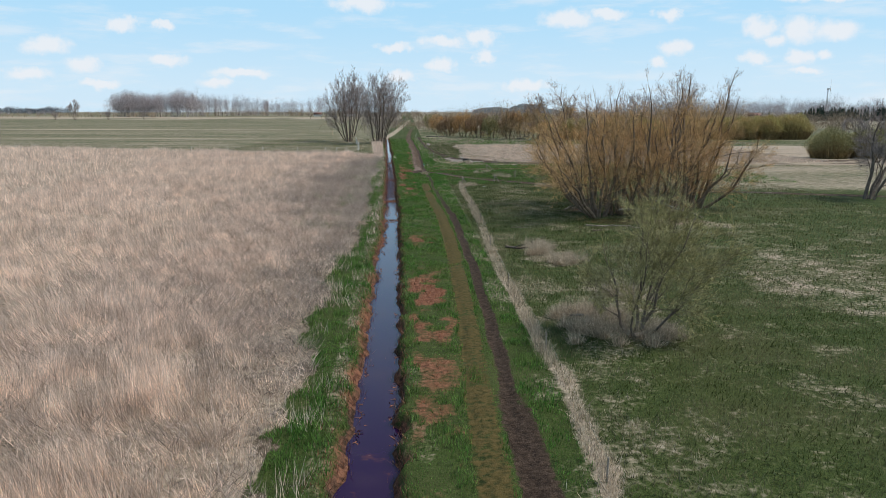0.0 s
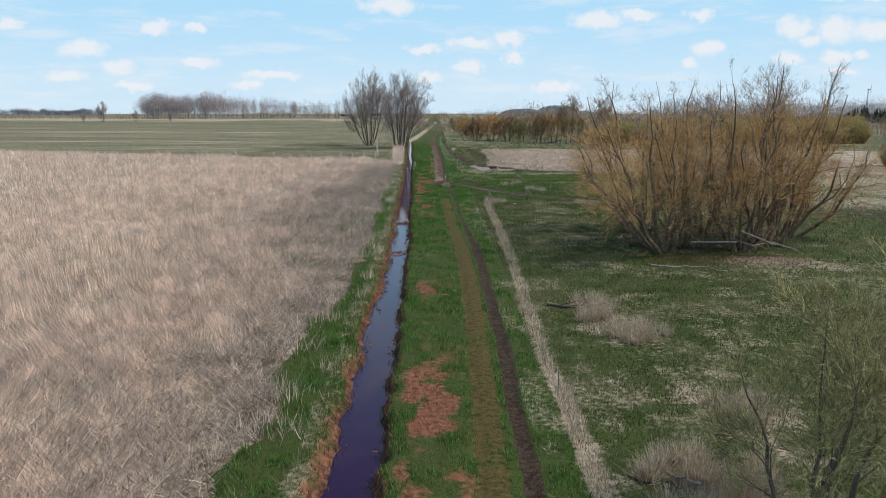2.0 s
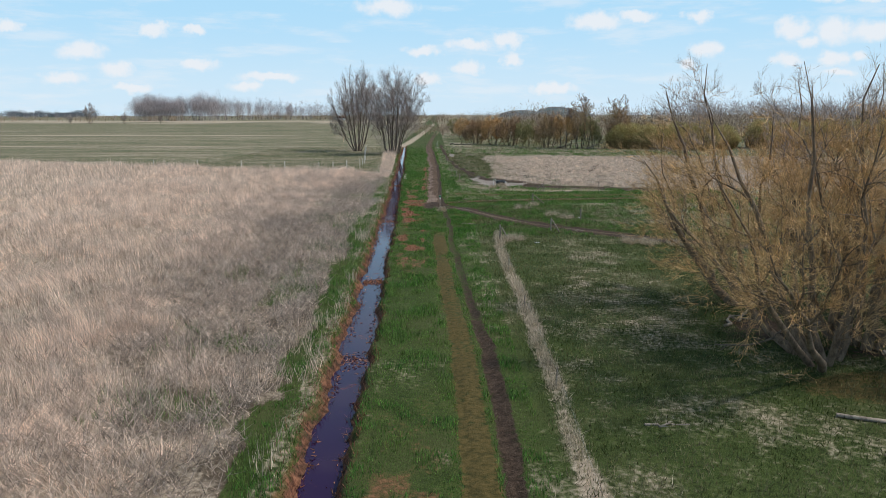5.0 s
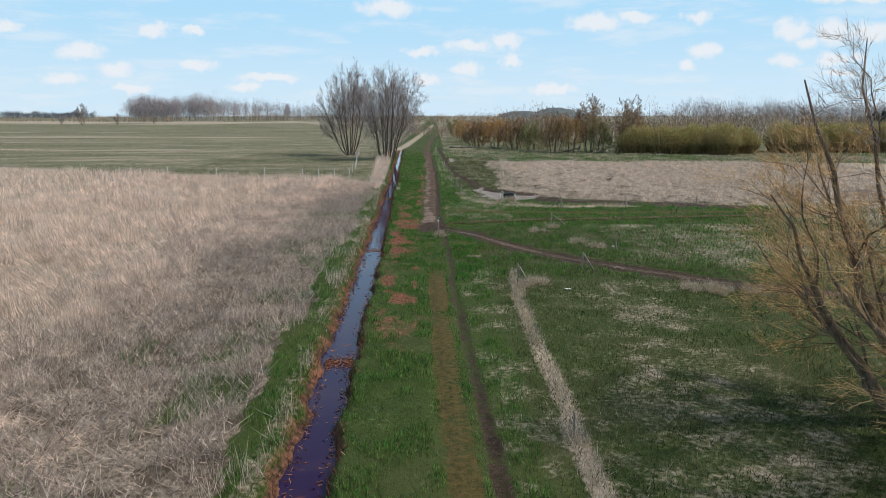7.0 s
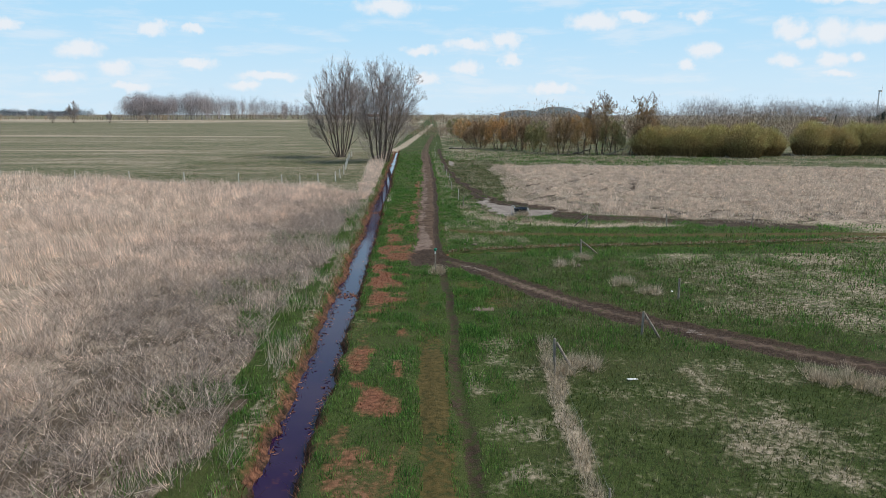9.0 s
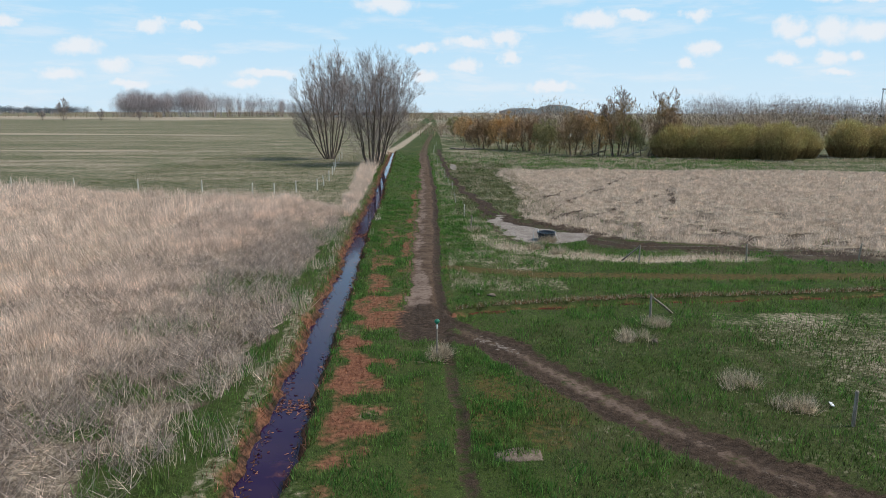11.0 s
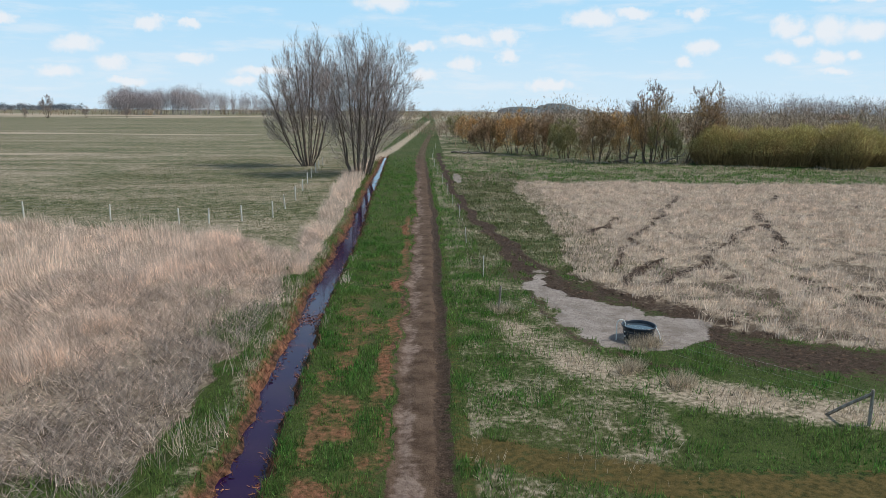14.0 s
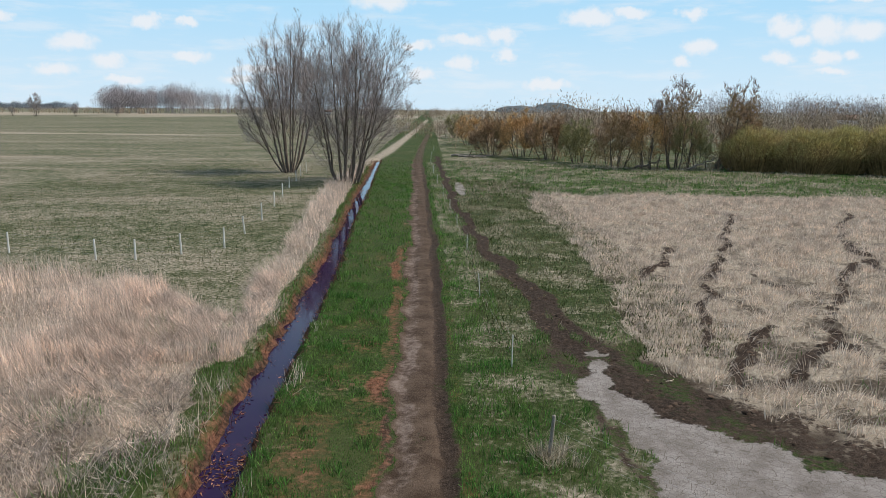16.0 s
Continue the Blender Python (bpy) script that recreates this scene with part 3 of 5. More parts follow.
    far_right = (y > 225) & (x > 4)
    dry = np.where(far_right, np.maximum(dry, 0.24 + 0.3 * smooth(n2 * 0.6 + n1 * 0.4, 0.4, 0.8) + 0.2 * smooth(y, 260, 400)), dry)
    dry = np.maximum(dry, 0.8 * band(x, y, [(-9.21, 227.2), (-7.13, 262.2), (-5.58, 332.6), (-3, 480), (0, 700)], 1.4, 1.0))
    # tracks
    mud = 0.9 * np.maximum((1 - smooth(np.abs(x - rr + 0.3 * (n2 - 0.5) - 0.05), 0.14, 0.46)) * np.interp(y, [0, 60, 72, 90, 104, 112, 190, 260], [0.95, 0.9, 0.6, 0.55, 0.65, 0.75, 0.75, 0.4]), 0)
    mud = np.maximum(mud, (1 - smooth(np.abs(x - 3.15), 0.25, 0.75)) * (1 - smooth(y, 19, 24)) * 0.9)
    xw = x + 0.55 * (n2 - 0.5) + 0.4 * (n3 - 0.5) + 0.25 * (vnoise(x, y, 0.3, 73) - 0.5)
    earth = worn * (0.98 - 0.35 * smooth(n1 + 0.6 * (n3 - 0.5), 0.4, 0.8) * (1 - smooth(np.abs(xw - rr + 0.62), 0.1, 0.4))) * (1 - smooth(np.abs(xw - rr + 0.68), 0.65, 1.15)) * (1 - smooth(y, 200, 300))
    earth = np.maximum(earth, 0.6 * (1 - smooth(np.abs(x - rr + 0.6), 0.6, 1.2)) * smooth(y, 190, 215) * (1 - smooth(y, 330, 480)))
    cross = line_distance(x, y, CROSS)
    mud = np.maximum(mud, (0.6 + 0.4 * n2) * (1 - smooth(np.abs(cross + 0.3 * (n3 - 0.5) - 0.62), 0.22, 0.6)) * (x > 2.4))
    earth = np.maximum(earth, (0.72 + 0.3 * (n2 - 0.5)) * (1 - smooth(cross + 0.6 * (n3 - 0.5), 0.75, 1.35)) * (x > 3))
    mud = np.maximum(mud, (0.25 + 0.4 * n2) * (1 - smooth(cross, 0.6, 1.4)) * (x > 3))
    mud = np.maximum(mud, 0.85 * (1 - smooth(np.hypot((xw - 1.5) / 1.7, (y - 106.8) / 4.0), 0.5, 1.05)))
    mud = np.maximum(mud, 0.98 * band(x + 0.9 * (n2 - 0.5) + 0.5 * (n3 - 0.5), y, MUD_LANE, 0.46, 0.3))
    mud = np.maximum(mud, 0.85 * band(x + 1.1 * (n2 - 0.5), y, [(p + 0.2 + 0.07 * max(153 - q, 0), q) for p, q in MUD_LANE[3:]], 0.34, 0.28))
    mud = np.maximum(mud, 0.6 * band(x, y, [(7.5, 138.3), (9.44, 134.5), (11.36, 131.5), (13.83, 127.9), (14.77, 125.1), (21.09, 123), (31.81, 119.5)], 2.3, 1.5) * (0.5 + 0.6 * n3 + 0.5 * n2))
    mud = np.maximum(mud, 0.6 * band(x + 0.4 * (n3 - 0.5), y, [(6.82, 137.3), (6.73, 134.4), (6.92, 130.3), (7.41, 127.7), (8.38, 125.6), (10.21, 123.6)], 0.3, 0.3))
    for trail in TRAILS:
        mud = np.maximum(mud, 1.0 * band(x + 0.9 * (n2 - 0.5), y + 0.9 * (n3 - 0.5), trail, 0.27, 0.2))
    mud = np.maximum(mud, 0.55 * paddy * smooth(vnoise(x, y, 1.1, 15), 0.80, 0.9) * (1 - smooth(y, 140, 160)))
    # mud under the willow thicket, its dark patch also standing for the thicket's shade
    mud = np.maximum(mud, (0.3 + 0.6 * n2) * (1 - smooth(np.hypot((x - 19.8) / 8.5, (y - 64) / 6.0) + 0.5 * (n1 - 0.5), 0.6, 1.05)))
    ochre = (0.66 + 0.3 * (n2 - 0.4)) * (1 - smooth(np.abs(x - rr + 0.9), 0.3, 0.75)) * (1 - smooth(y, 84, 100))
    ochre = np.maximum(ochre, 0.45 * (1 - smooth(np.abs(x - rl - 0.1), 0.15, 0.45)) * smooth(y, 76, 86) * (1 - smooth(y, 98, 106)))
    ochre = np.maximum(ochre, 0.42 * worn * (1 - smooth(np.abs(x - rr - 0.5), 0.15, 0.45)) * (1 - smooth(y, 150, 200)))
    ochre = np.maximum(ochre, 0.72 * band(x, y, [(3, 117.5), (7.89, 115.6), (21.09, 115), (53.37, 115.9)], 0.9, 0.6))
    ochre = np.maximum(ochre, 0.7 * (1 - smooth(np.hypot((x - 19) / 6.5, (y - 57.2) / 2.2), 0.6, 1.0)))
    ochre = np.maximum(ochre, 0.52 * (1 - smooth(np.hypot((x - 4.6) / 3.0, (y - 97.5) / 4.5), 0.5, 1.0)))
    wx, wy = x + 0.8 * (n2 - 0.5) + 0.6 * (n3 - 0.5), y + 0.9 * (n2 - 0.5)
    clay = 0.98 * (1 - smooth(np.minimum.reduce([np.hypot(wx - a, wy - b) - r for a, b, r in CLAY_PAN]), -0.25, 0.25))
    clay = np.maximum(clay, 0.62 * (1 - smooth(np.hypot((x - 5.15) / 0.75, (y - 195) / 9), 0.7, 1.0)))
    pale = np.maximum(0.0, 0.74 * worn * (1 - smooth(np.abs(xw - rl - 0.12), 0.10, 0.48)) * (1 - smooth(y, 180, 260)) * (0.35 + 0.9 * vnoise(x * 3, y, 3.4, 62)))
    pale = np.maximum(pale, 0.95 * (1 - smooth(np.hypot((xw - 1.15) / 0.75, (y - 112) / 6.5), 0.5, 1.05)))
    pale = np.maximum(pale, (0.45 + 0.6 * n2) * (1 - smooth(np.hypot((xw - 21.2) / 4.6, (y - 56.4) / 1.9), 0.45, 1.05)))
    pale = np.maximum(pale, 0.62 * (1 - smooth(cross + 0.4 * (n2 - 0.5), 0.15, 0.55)) * smooth(x, 3, 5))
    mud = np.maximum(mud, 0.8 * worn * (1 - smooth(np.abs(xw - rl + 0.5), 0.05, 0.3)) * (1 - smooth(y, 135, 175)) * (0.4 + 0.8 * n1))
    clay = np.maximum(clay, 0.5 * (1 - smooth(np.abs(cross - 0.1), 0.1, 0.4)) * (x > 3.5) * smooth(n2, 0.3, 0.7))
    heaps = np.interp(y, [10, 18, 26, 30, 35, 38, 44, 50, 54, 62, 72, 78, 82, 89, 93, 98, 104, 112, 120, 128, 140, 160, 190],
                      [0.25, 0.5, 0.65, 0.85, 0.9, 0.4, 0.3, 0.7, 0.3, 0.1, 0.1, 0.45, 0.8, 0.85, 0.6, 0.72, 0.95, 0.85, 0.55, 0.42, 0.36, 0.27, 0.1])
    low = np.interp(y, [0, 20, 60, 100, 130, 200], [0.55, 0.6, 0.55, 0.5, 0.5, 0.4])
    mid = wr + low * (rr - 1.5 - wr) + 0.1
    rust = heaps * (0.7 + 0.6 * n1) * (1 - smooth(np.abs(x - mid + 0.5 * (n2 - 0.5)) / np.maximum(rr - 1.4 - wr, 0.5), 0.2, 0.5)) * (0.1 + 1.1 * smooth(0.5 * vnoise(x * 2.4, y, 2.6, 63) + 0.5 * n3, 0.32, 0.66)) * (0.7 + 0.6 * vnoise(x, y, 0.3, 74))
    rust = np.maximum(rust, (0.3 + 0.6 * n2) * worn * (1 - smooth(np.abs(xw - rr + 1.95), 0.15, 0.5)) * (1 - smooth(y, 150, 190)))
    rust = np.maximum(rust, np.where((outside < 1.0) & (outside > -0.3), (0.55 + 0.4 * (n3 - 0.5) - 0.5 * smooth(outside, 0.15, np.where(x < wl, 0.95, 0.32))) * on, 0))
    mud = np.maximum(mud, np.where((outside < 0.5) & (outside > -0.3), (0.95 - 0.8 * smooth(outside, 0.0, np.where(x < wl, 0.45, 0.25))) * on, 0))
    rust = np.maximum(rust, 0.8 * (1 - smooth(sd, 0.25, 0.5)))
    z = 0.10 * (n1 - 0.5) * smooth(np.abs(outside), 1, 6) + 0.05 * (n2 - 0.5) + 0.02 * (n3 - 0.5)
    z = z * near * smooth(outside, 0, 0.6)
    rut = 0.07 * (1 - smooth(np.abs(x - rr), 0.1, 0.35)) + 0.05 * (1 - smooth(np.abs(x - rl), 0.1, 0.35)) + 0.05 * (1 - smooth(np.abs(cross - 0.62), 0.1, 0.4)) + 0.05 * band(x, y, MUD_LANE, 0.3, 0.3)
    hump = 0.10 * paddy * mound
    z = z - rut * near + hump + ditch + side
    return dict(z=z, green=green, dry=dry, mud=mud, rust=rust, earth=earth, ochre=ochre, clay=clay, reed=reed | strip_left, pale=pale, paddy=paddy,
                field=field, verge=(x > wr + 0.15) & (x < rr - 1.5), outside=outside, field_left=field_left, cross=cross, leaf_gap=leaf_gap, sd=sd)


# ---- ground: one sheet to the horizon ----
far_steps = np.cumsum(1.0 * 1.22 ** np.arange(36))
across_cols = np.concatenate([-38 - far_steps[::-1], np.arange(-38, -12, 0.6), np.arange(-12, -5, 0.25), np.arange(-5, 5.2, 0.14), np.arange(5.2, 18, 0.3), np.arange(18, 50, 0.6), 50 + far_steps])
across_cols = across_cols[np.abs(across_cols) < 4300]
along_rows = np.concatenate([-10 - far_steps[::-1], np.arange(-10, 12, 1.0), np.arange(12, 150, 0.36), np.arange(150, 260, 0.8), 260 + np.cumsum(1.0 * 1.045 ** np.arange(120))])
along_rows = along_rows[(along_rows > -900) & (along_rows < 4400)]
gx, gy = np.meshgrid(across_cols, along_rows)
mid_ditch = (water_left(gy) + water_right(gy)) / 2 + 1.0
gx = gx + mid_ditch * np.clip(1 - np.abs(gx) / 60, 0, 1)
plan = lay(gx, gy)
rows_n, cols_n = gx.shape
ii, jj = np.meshgrid(np.arange(rows_n - 1), np.arange(cols_n - 1), indexing="ij")
q = np.stack([ii * cols_n + jj, ii * cols_n + jj + 1, (ii + 1) * cols_n + jj + 1, (ii + 1) * cols_n + jj], -1).reshape(-1, 4)
ground_mesh = raw_mesh("ground", np.stack([gx, gy, plan["z"]], -1).reshape(-1, 3), np.concatenate([q[:, [0, 1, 2]], q[:, [0, 2, 3]]]), LAND, True)
for layer_name, keys in (("cover_a", ("green", "dry", "mud")), ("cover_b", ("ochre", "clay", "rust"))):
    values = np.ones((gx.size, 4), np.float32)
    for k, key in enumerate(keys):
        values[:, k] = plan[key].ravel()
    values[:, 3] = np.clip(plan["earth" if layer_name == "cover_a" else "pale"].ravel(), 0, 1)
    ground_mesh.attributes.new(layer_name, "FLOAT_COLOR", "POINT").data.foreach_set("color", values.ravel())
tagged(new("ground", ground_mesh), "flat fen meadow with grass, bare wheel ruts and mud", "ground", kind="structure")

# still water in the long ditch and in the side ditch
ys = np.arange(-10, 246, 1.0)
wv = np.concatenate([np.stack([water_left(ys) - 0.4, ys, ys * 0 - 0.45], -1), np.stack([water_right(ys) + 0.3, ys, ys * 0 - 0.45], -1)])
k = np.arange(len(ys) - 1)
n = len(ys)
tagged(part("ditch_water", (wv, np.concatenate([np.stack([k, k + n, k + n + 1], -1), np.stack([k, k + n + 1, k + 1], -1)])), WATER),
       "dark still water in the long straight ditch, sky's blue in its colour", "water", kind="structure")
sp = np.array(SIDE_DITCH[1:])
sp[0] = (3.7, 108.35)
flank = unit(np.stack([-np.gradient(sp[:, 1]), np.gradient(sp[:, 0])], -1)) * 0.42
wv = np.concatenate([np.column_stack([sp - flank, np.full(len(sp), -0.22)]), np.column_stack([sp + flank, np.full(len(sp), -0.22)])])
k, n = np.arange(len(sp) - 1), len(sp)
tagged(part("side_ditch_water", (wv, np.concatenate([np.stack([k, k + n, k + n + 1], -1), np.stack([k, k + n + 1, k + 1], -1)])), IRON),
       "rust-red iron-stained water in the narrow side ditch", "water", kind="structure")


# ---- grasses and reeds ----
def scatter(count, x0, x1, y0, y1, chance, rng):
    x, y = rng.uniform(x0, x1, count), rng.uniform(y0, y1, count)
    p = lay(x, y)
    keep = rng.random(count) < chance(x, y, p)
    return x[keep], y[keep], p["z"][keep]


def sward(name, sets, material, label, category, rng, flat=False):
    """One field of stalks. sets: x, y, z, height, width, lean across and along."""
    pieces = []
    for x, y, z, h, w, lx, ly in sets:
        p0 = np.stack([x, y, z - 0.02], -1)
        reach = np.minimum(np.hypot(lx, ly), 0.97)
        tall = h * np.sqrt(1 - reach ** 2)
        p2 = p0 + np.stack([lx * h, ly * h, tall + 0.03], -1)
        if flat:
            pieces.append(spikes(p0, p2, w, rng))
        else:
            p1 = p0 + np.stack([lx * h * 0.3, ly * h * 0.3, tall * 0.62], -1)
            pieces.append(ribbons(p0, p1, p2, w, rng))
    return tagged(part(name, merge(*pieces), material), label, category, kind="stuff")


rng = np.random.default_rng(4)


def lodged(x, y):
    """How far the old stalks have been laid flat."""
    return smooth(vnoise(x, y, 4.5, 21) * 0.6 + vnoise(x, y, 1.7, 22) * 0.5, 0.42, 0.72) * np.interp(x, [-60, -25, -8], [0.75, 0.95, 1.0])


def ramp(x, x0, x1):
    """Neighbouring reed stands fade into one another."""
    return (smooth(x, x0, x0 + 6) if x0 < -14 else 1.0) * ((1 - smooth(x, x1 - 6, x1)) if x1 < -12 else 1.0)


reed_sets = []
for count, x0, x1, y0, y1, width in ((540000, -18, -3, 3, 152, 0.016), (400000, -44, -13, 3, 164, 0.024), (300000, -125, -36, 3, 190, 0.05), (60000, -13, -5, 138, 222, 0.022)):
    x, y, z = scatter(count, x0, x1, y0, y1, lambda x, y, p: p["reed"] * ramp(x, x0, x1) * smooth(y + 6 * vnoise(x, y, 5, 64), 4, 14) * (1 - 0.8 * p["leaf_gap"]) * (0.28 + 0.72 * smooth(vnoise(x, y, 1.1, 26) * 0.55 + vnoise(x, y, 0.45, 27) * 0.45, 0.32, 0.60)), rng)
    laid = lodged(x, y)
    edge = np.clip((reed_edge(y) - x) / 2.5, 0.35, 1)
    tangle = tangled(x, y)
    keep = rng.random(len(x)) > 0.72 * tangle
    x, y, z, laid, edge, tangle = (v[keep] for v in (x, y, z, laid, edge, tangle))
    h = (1 - 0.5 * tangle) * rng.uniform(0.55, 1.4, len(x)) * np.where(y > 138, 1.0, edge) * (1 - 0.25 * laid)
    a = 2.6 * vnoise(x, y, 3.0, 23) + 4.0 * vnoise(x, y, 11.0, 24) + rng.normal(0, 0.95, len(x)) * (1 + 2 * tangle)
    lean = np.clip(0.28 + 0.25 * tangle + 0.5 * laid + rng.normal(0, 0.2, len(x)), 0.02, 0.95)
    reed_sets.append((x, y, z, h * (0.75 + 0.5 * vnoise(x, y, 1.1, 26)), width * rng.uniform(0.7, 1.3, len(x)), np.cos(a) * lean, np.sin(a) * lean))
x, y, z = scatter(30000, -7.5, -2.6, 12, 145, lambda x, y, p: (p["outside"] > 0.35) * smooth(vnoise(x, y, 1.3, 28), 0.45, 0.8), rng)
reed_sets.append((x, y, z, rng.uniform(0.35, 1.0, len(x)), 0.015, rng.normal(0, 0.3, len(x)), rng.normal(0, 0.3, len(x))))
sward("reed_bed", reed_sets, REED, "pale dry reeds standing and partly blown flat", "reeds", rng, True)

x, y, z = scatter(240000, -18, -3.2, 12, 148, lambda x, y, p: p["reed"] * np.clip(0.12 + 0.45 * lodged(x, y) + 0.6 * tangled(x, y), 0, 1) * (0.15 + 0.85 * smooth(vnoise(x, y, 0.9, 36), 0.25, 0.7)), rng)
a, lean = rng.uniform(0, 2 * np.pi, len(x)), rng.uniform(0.55, 0.96, len(x))
sward("fallen_reed", [(x, y, z + rng.uniform(0.02, 0.3, len(x)), rng.uniform(0.35, 1.0, len(x)), 0.02, np.cos(a) * lean, np.sin(a) * lean)],
      MATTED, "tangle of grey broken reed stalks lying over the ground", "reeds", rng, True)


def lively(x, y, p):
    bare = np.maximum.reduce([p["mud"], p["clay"], p["earth"], p["ochre"] * 0.8, p["rust"] * 0.9])
    return np.clip(1.1 - 1.3 * p["dry"], 0.05, 1) * (1 - smooth(y, 190, 250)) * (bare < 0.45) * (p["outside"] > 0.25) * (p["sd"] > 0.5) * ~p["reed"] * np.where(p["paddy"], 0.12, 1)


grass_sets = []
for count, x0, x1, y0, y1, h, w in ((90000, -7.5, -1.5, 12, 150, 0.21, 0.026), (210000, -3.5, 4.8, 12, 150, 0.16, 0.026), (45000, -8, 4.8, 150, 250, 0.2, 0.045), (110000, 3, 24, 88, 142, 0.2, 0.03), (40000, 24, 50, 88, 126, 0.22, 0.06), (36000, 5, 62, 186, 240, 0.24, 0.08)):
    x, y, z = scatter(count, x0, x1, y0, y1, lively, rng)
    a, lean = rng.uniform(0, 2 * np.pi, len(x)), rng.uniform(0.1, 0.75, len(x))
    lump = 0.25 + 1.5 * smooth(vnoise(x, y, 0.7, 31), 0.25, 0.85)
    grass_sets.append((x, y, z, h * lump * rng.uniform(0.5, 1.3, len(x)), w, np.cos(a) * lean, np.sin(a) * lean))
x, y, z = scatter(60000, -22, -4, 12, 148, lambda x, y, p: 1.0 * (p["leaf_gap"] > 0.2), rng)
a, lean = rng.uniform(0, 2 * np.pi, len(x)), rng.uniform(0.1, 0.6, len(x))
grass_sets.append((x, y, z, rng.uniform(0.25, 0.7, len(x)), 0.025, np.cos(a) * lean, np.sin(a) * lean))
sward("bank_grass", grass_sets, GRASS, "fresh green spring grass along the ditch and track", "grass", rng, True)

meadow_sets = []
for count, x0, x1, y0, y1, h, w in ((125000, 5, 20, 14, 106, 0.14, 0.028), (35000, 20, 45, 25, 110, 0.18, 0.05), (30000, 4, 14, 138, 205, 0.2, 0.04), (26000, -42, -8, 146, 235, 0.13, 0.05)):
    x, y, z = scatter(count, x0, x1, y0, y1, lambda x, y, p: (np.maximum.reduce([p["mud"], p["clay"], p["earth"]]) < 0.5) * ~p["reed"] * (p["outside"] > 0.5), rng)
    a, lean = rng.uniform(0, 2 * np.pi, len(x)), rng.uniform(0.2, 0.85, len(x))
    meadow_sets.append((x, y, z, h * rng.uniform(0.5, 1.5, len(x)), w, np.cos(a) * lean, np.sin(a) * lean))
sward("meadow_grass", meadow_sets, MEADOW, "short grazed meadow grass, green and bleached", "grass", rng, True)

straw_sets = []
x, y, z = scatter(60000, 4.2, 7.2, 12, 89.5, lambda x, y, p: (1 - smooth(np.abs(x - strip_x(y) - 0.3 * (vnoise(x, y, 2.3, 2) - 0.5)), 0.1, 0.4)) * smooth(vnoise(x, y, 0.8, 34), 0.15, 0.6), rng)
straw_sets.append((x, y, z, rng.uniform(0.25, 0.6, len(x)), 0.014, rng.normal(0, 0.35, len(x)), rng.normal(0, 0.35, len(x))))
x, y, z = scatter(75000, 5, 22, 14, 106, lambda x, y, p: smooth(p["dry"], 0.3, 0.7) * p["field"] * (vnoise(x, y, 0.6, 33) > 0.45), rng)
sward("bleached_grass", [(x, y, z, rng.uniform(0.08, 0.26, len(x)), 0.018, rng.normal(0, 0.45, len(x)), rng.normal(0, 0.45, len(x)))], GREY_STRAW, "grey bleached grass in patches on the pasture", "grass", rng, True)
x, y, z = scatter(50000, 4, 45, 117, 132, lambda x, y, p: smooth(p["dry"], 0.6, 0.9) * ~p["paddy"], rng)
straw_sets.append((x, y, z, rng.uniform(0.25, 0.6, len(x)), 0.024, rng.normal(0, 0.4, len(x)), rng.normal(-0.1, 0.4, len(x))))
x, y, z = scatter(130000, -6, 8.5, 12, 230, lambda x, y, p: (np.maximum.reduce([p["mud"], p["clay"], p["earth"]]) < 0.45) * smooth(p["dry"], 0.2, 0.6) * ~p["reed"] * (p["outside"] > 0.2), rng)
straw_sets.append((x, y, z, rng.uniform(0.12, 0.4, len(x)), 0.016, rng.normal(0, 0.4, len(x)), rng.normal(0, 0.4, len(x))))
# bleached tussocks round the shrub, the marker and the brace posts
for tx, ty, rad, cnt in ((7.89, 28.3, 1.6, 5500), (9.73, 27.3, 1.1, 4500), (7.12, 30.3, 0.9, 2200), (8.47, 30, 1.3, 2500), (10.4, 33.7, 1.3, 2600), (8.09, 44.5, 1.1, 2600), (9.25, 41.8, 1.2, 2600), (8.47, 46.6, 0.9, 1500), (2.1, 101.9, 0.35, 1100), (6.63, 85.8, 0.5, 700), (7.6, 86.6, 0.6, 700), (11.64, 105.9, 0.5, 700), (10.11, 104.2, 0.5, 600), (8.67, 123.4, 0.5, 600), (10.11, 122.1, 0.6, 600), (4.8, 131.0, 0.5, 500), (10.02, 126.1, 0.5, 700), (10.4, 126.2, 0.4, 400), (15.6, 85.1, 0.7, 800), (16.9, 84.6, 0.8, 900), (12.3, 99.3, 0.6, 600), (13.4, 97.3, 0.7, 600), (18.6, 84.0, 0.6, 500)):
    heart = rng.normal(0, rad * 0.5, (max(int(rad * 14), 3), 2))
    d = rng.normal(0, 0.12, (cnt, 2))
    c = heart[rng.integers(0, len(heart), cnt)] + d
    straw_sets.append((tx + c[:, 0], ty + c[:, 1], np.zeros(cnt), rng.uniform(0.2, 0.62, cnt) * (1.25 if ty < 50 else 1.0), 0.016, 2.2 * d[:, 0] + rng.normal(0, 0.22, cnt), 2.2 * d[:, 1] + rng.normal(0, 0.22, cnt)))

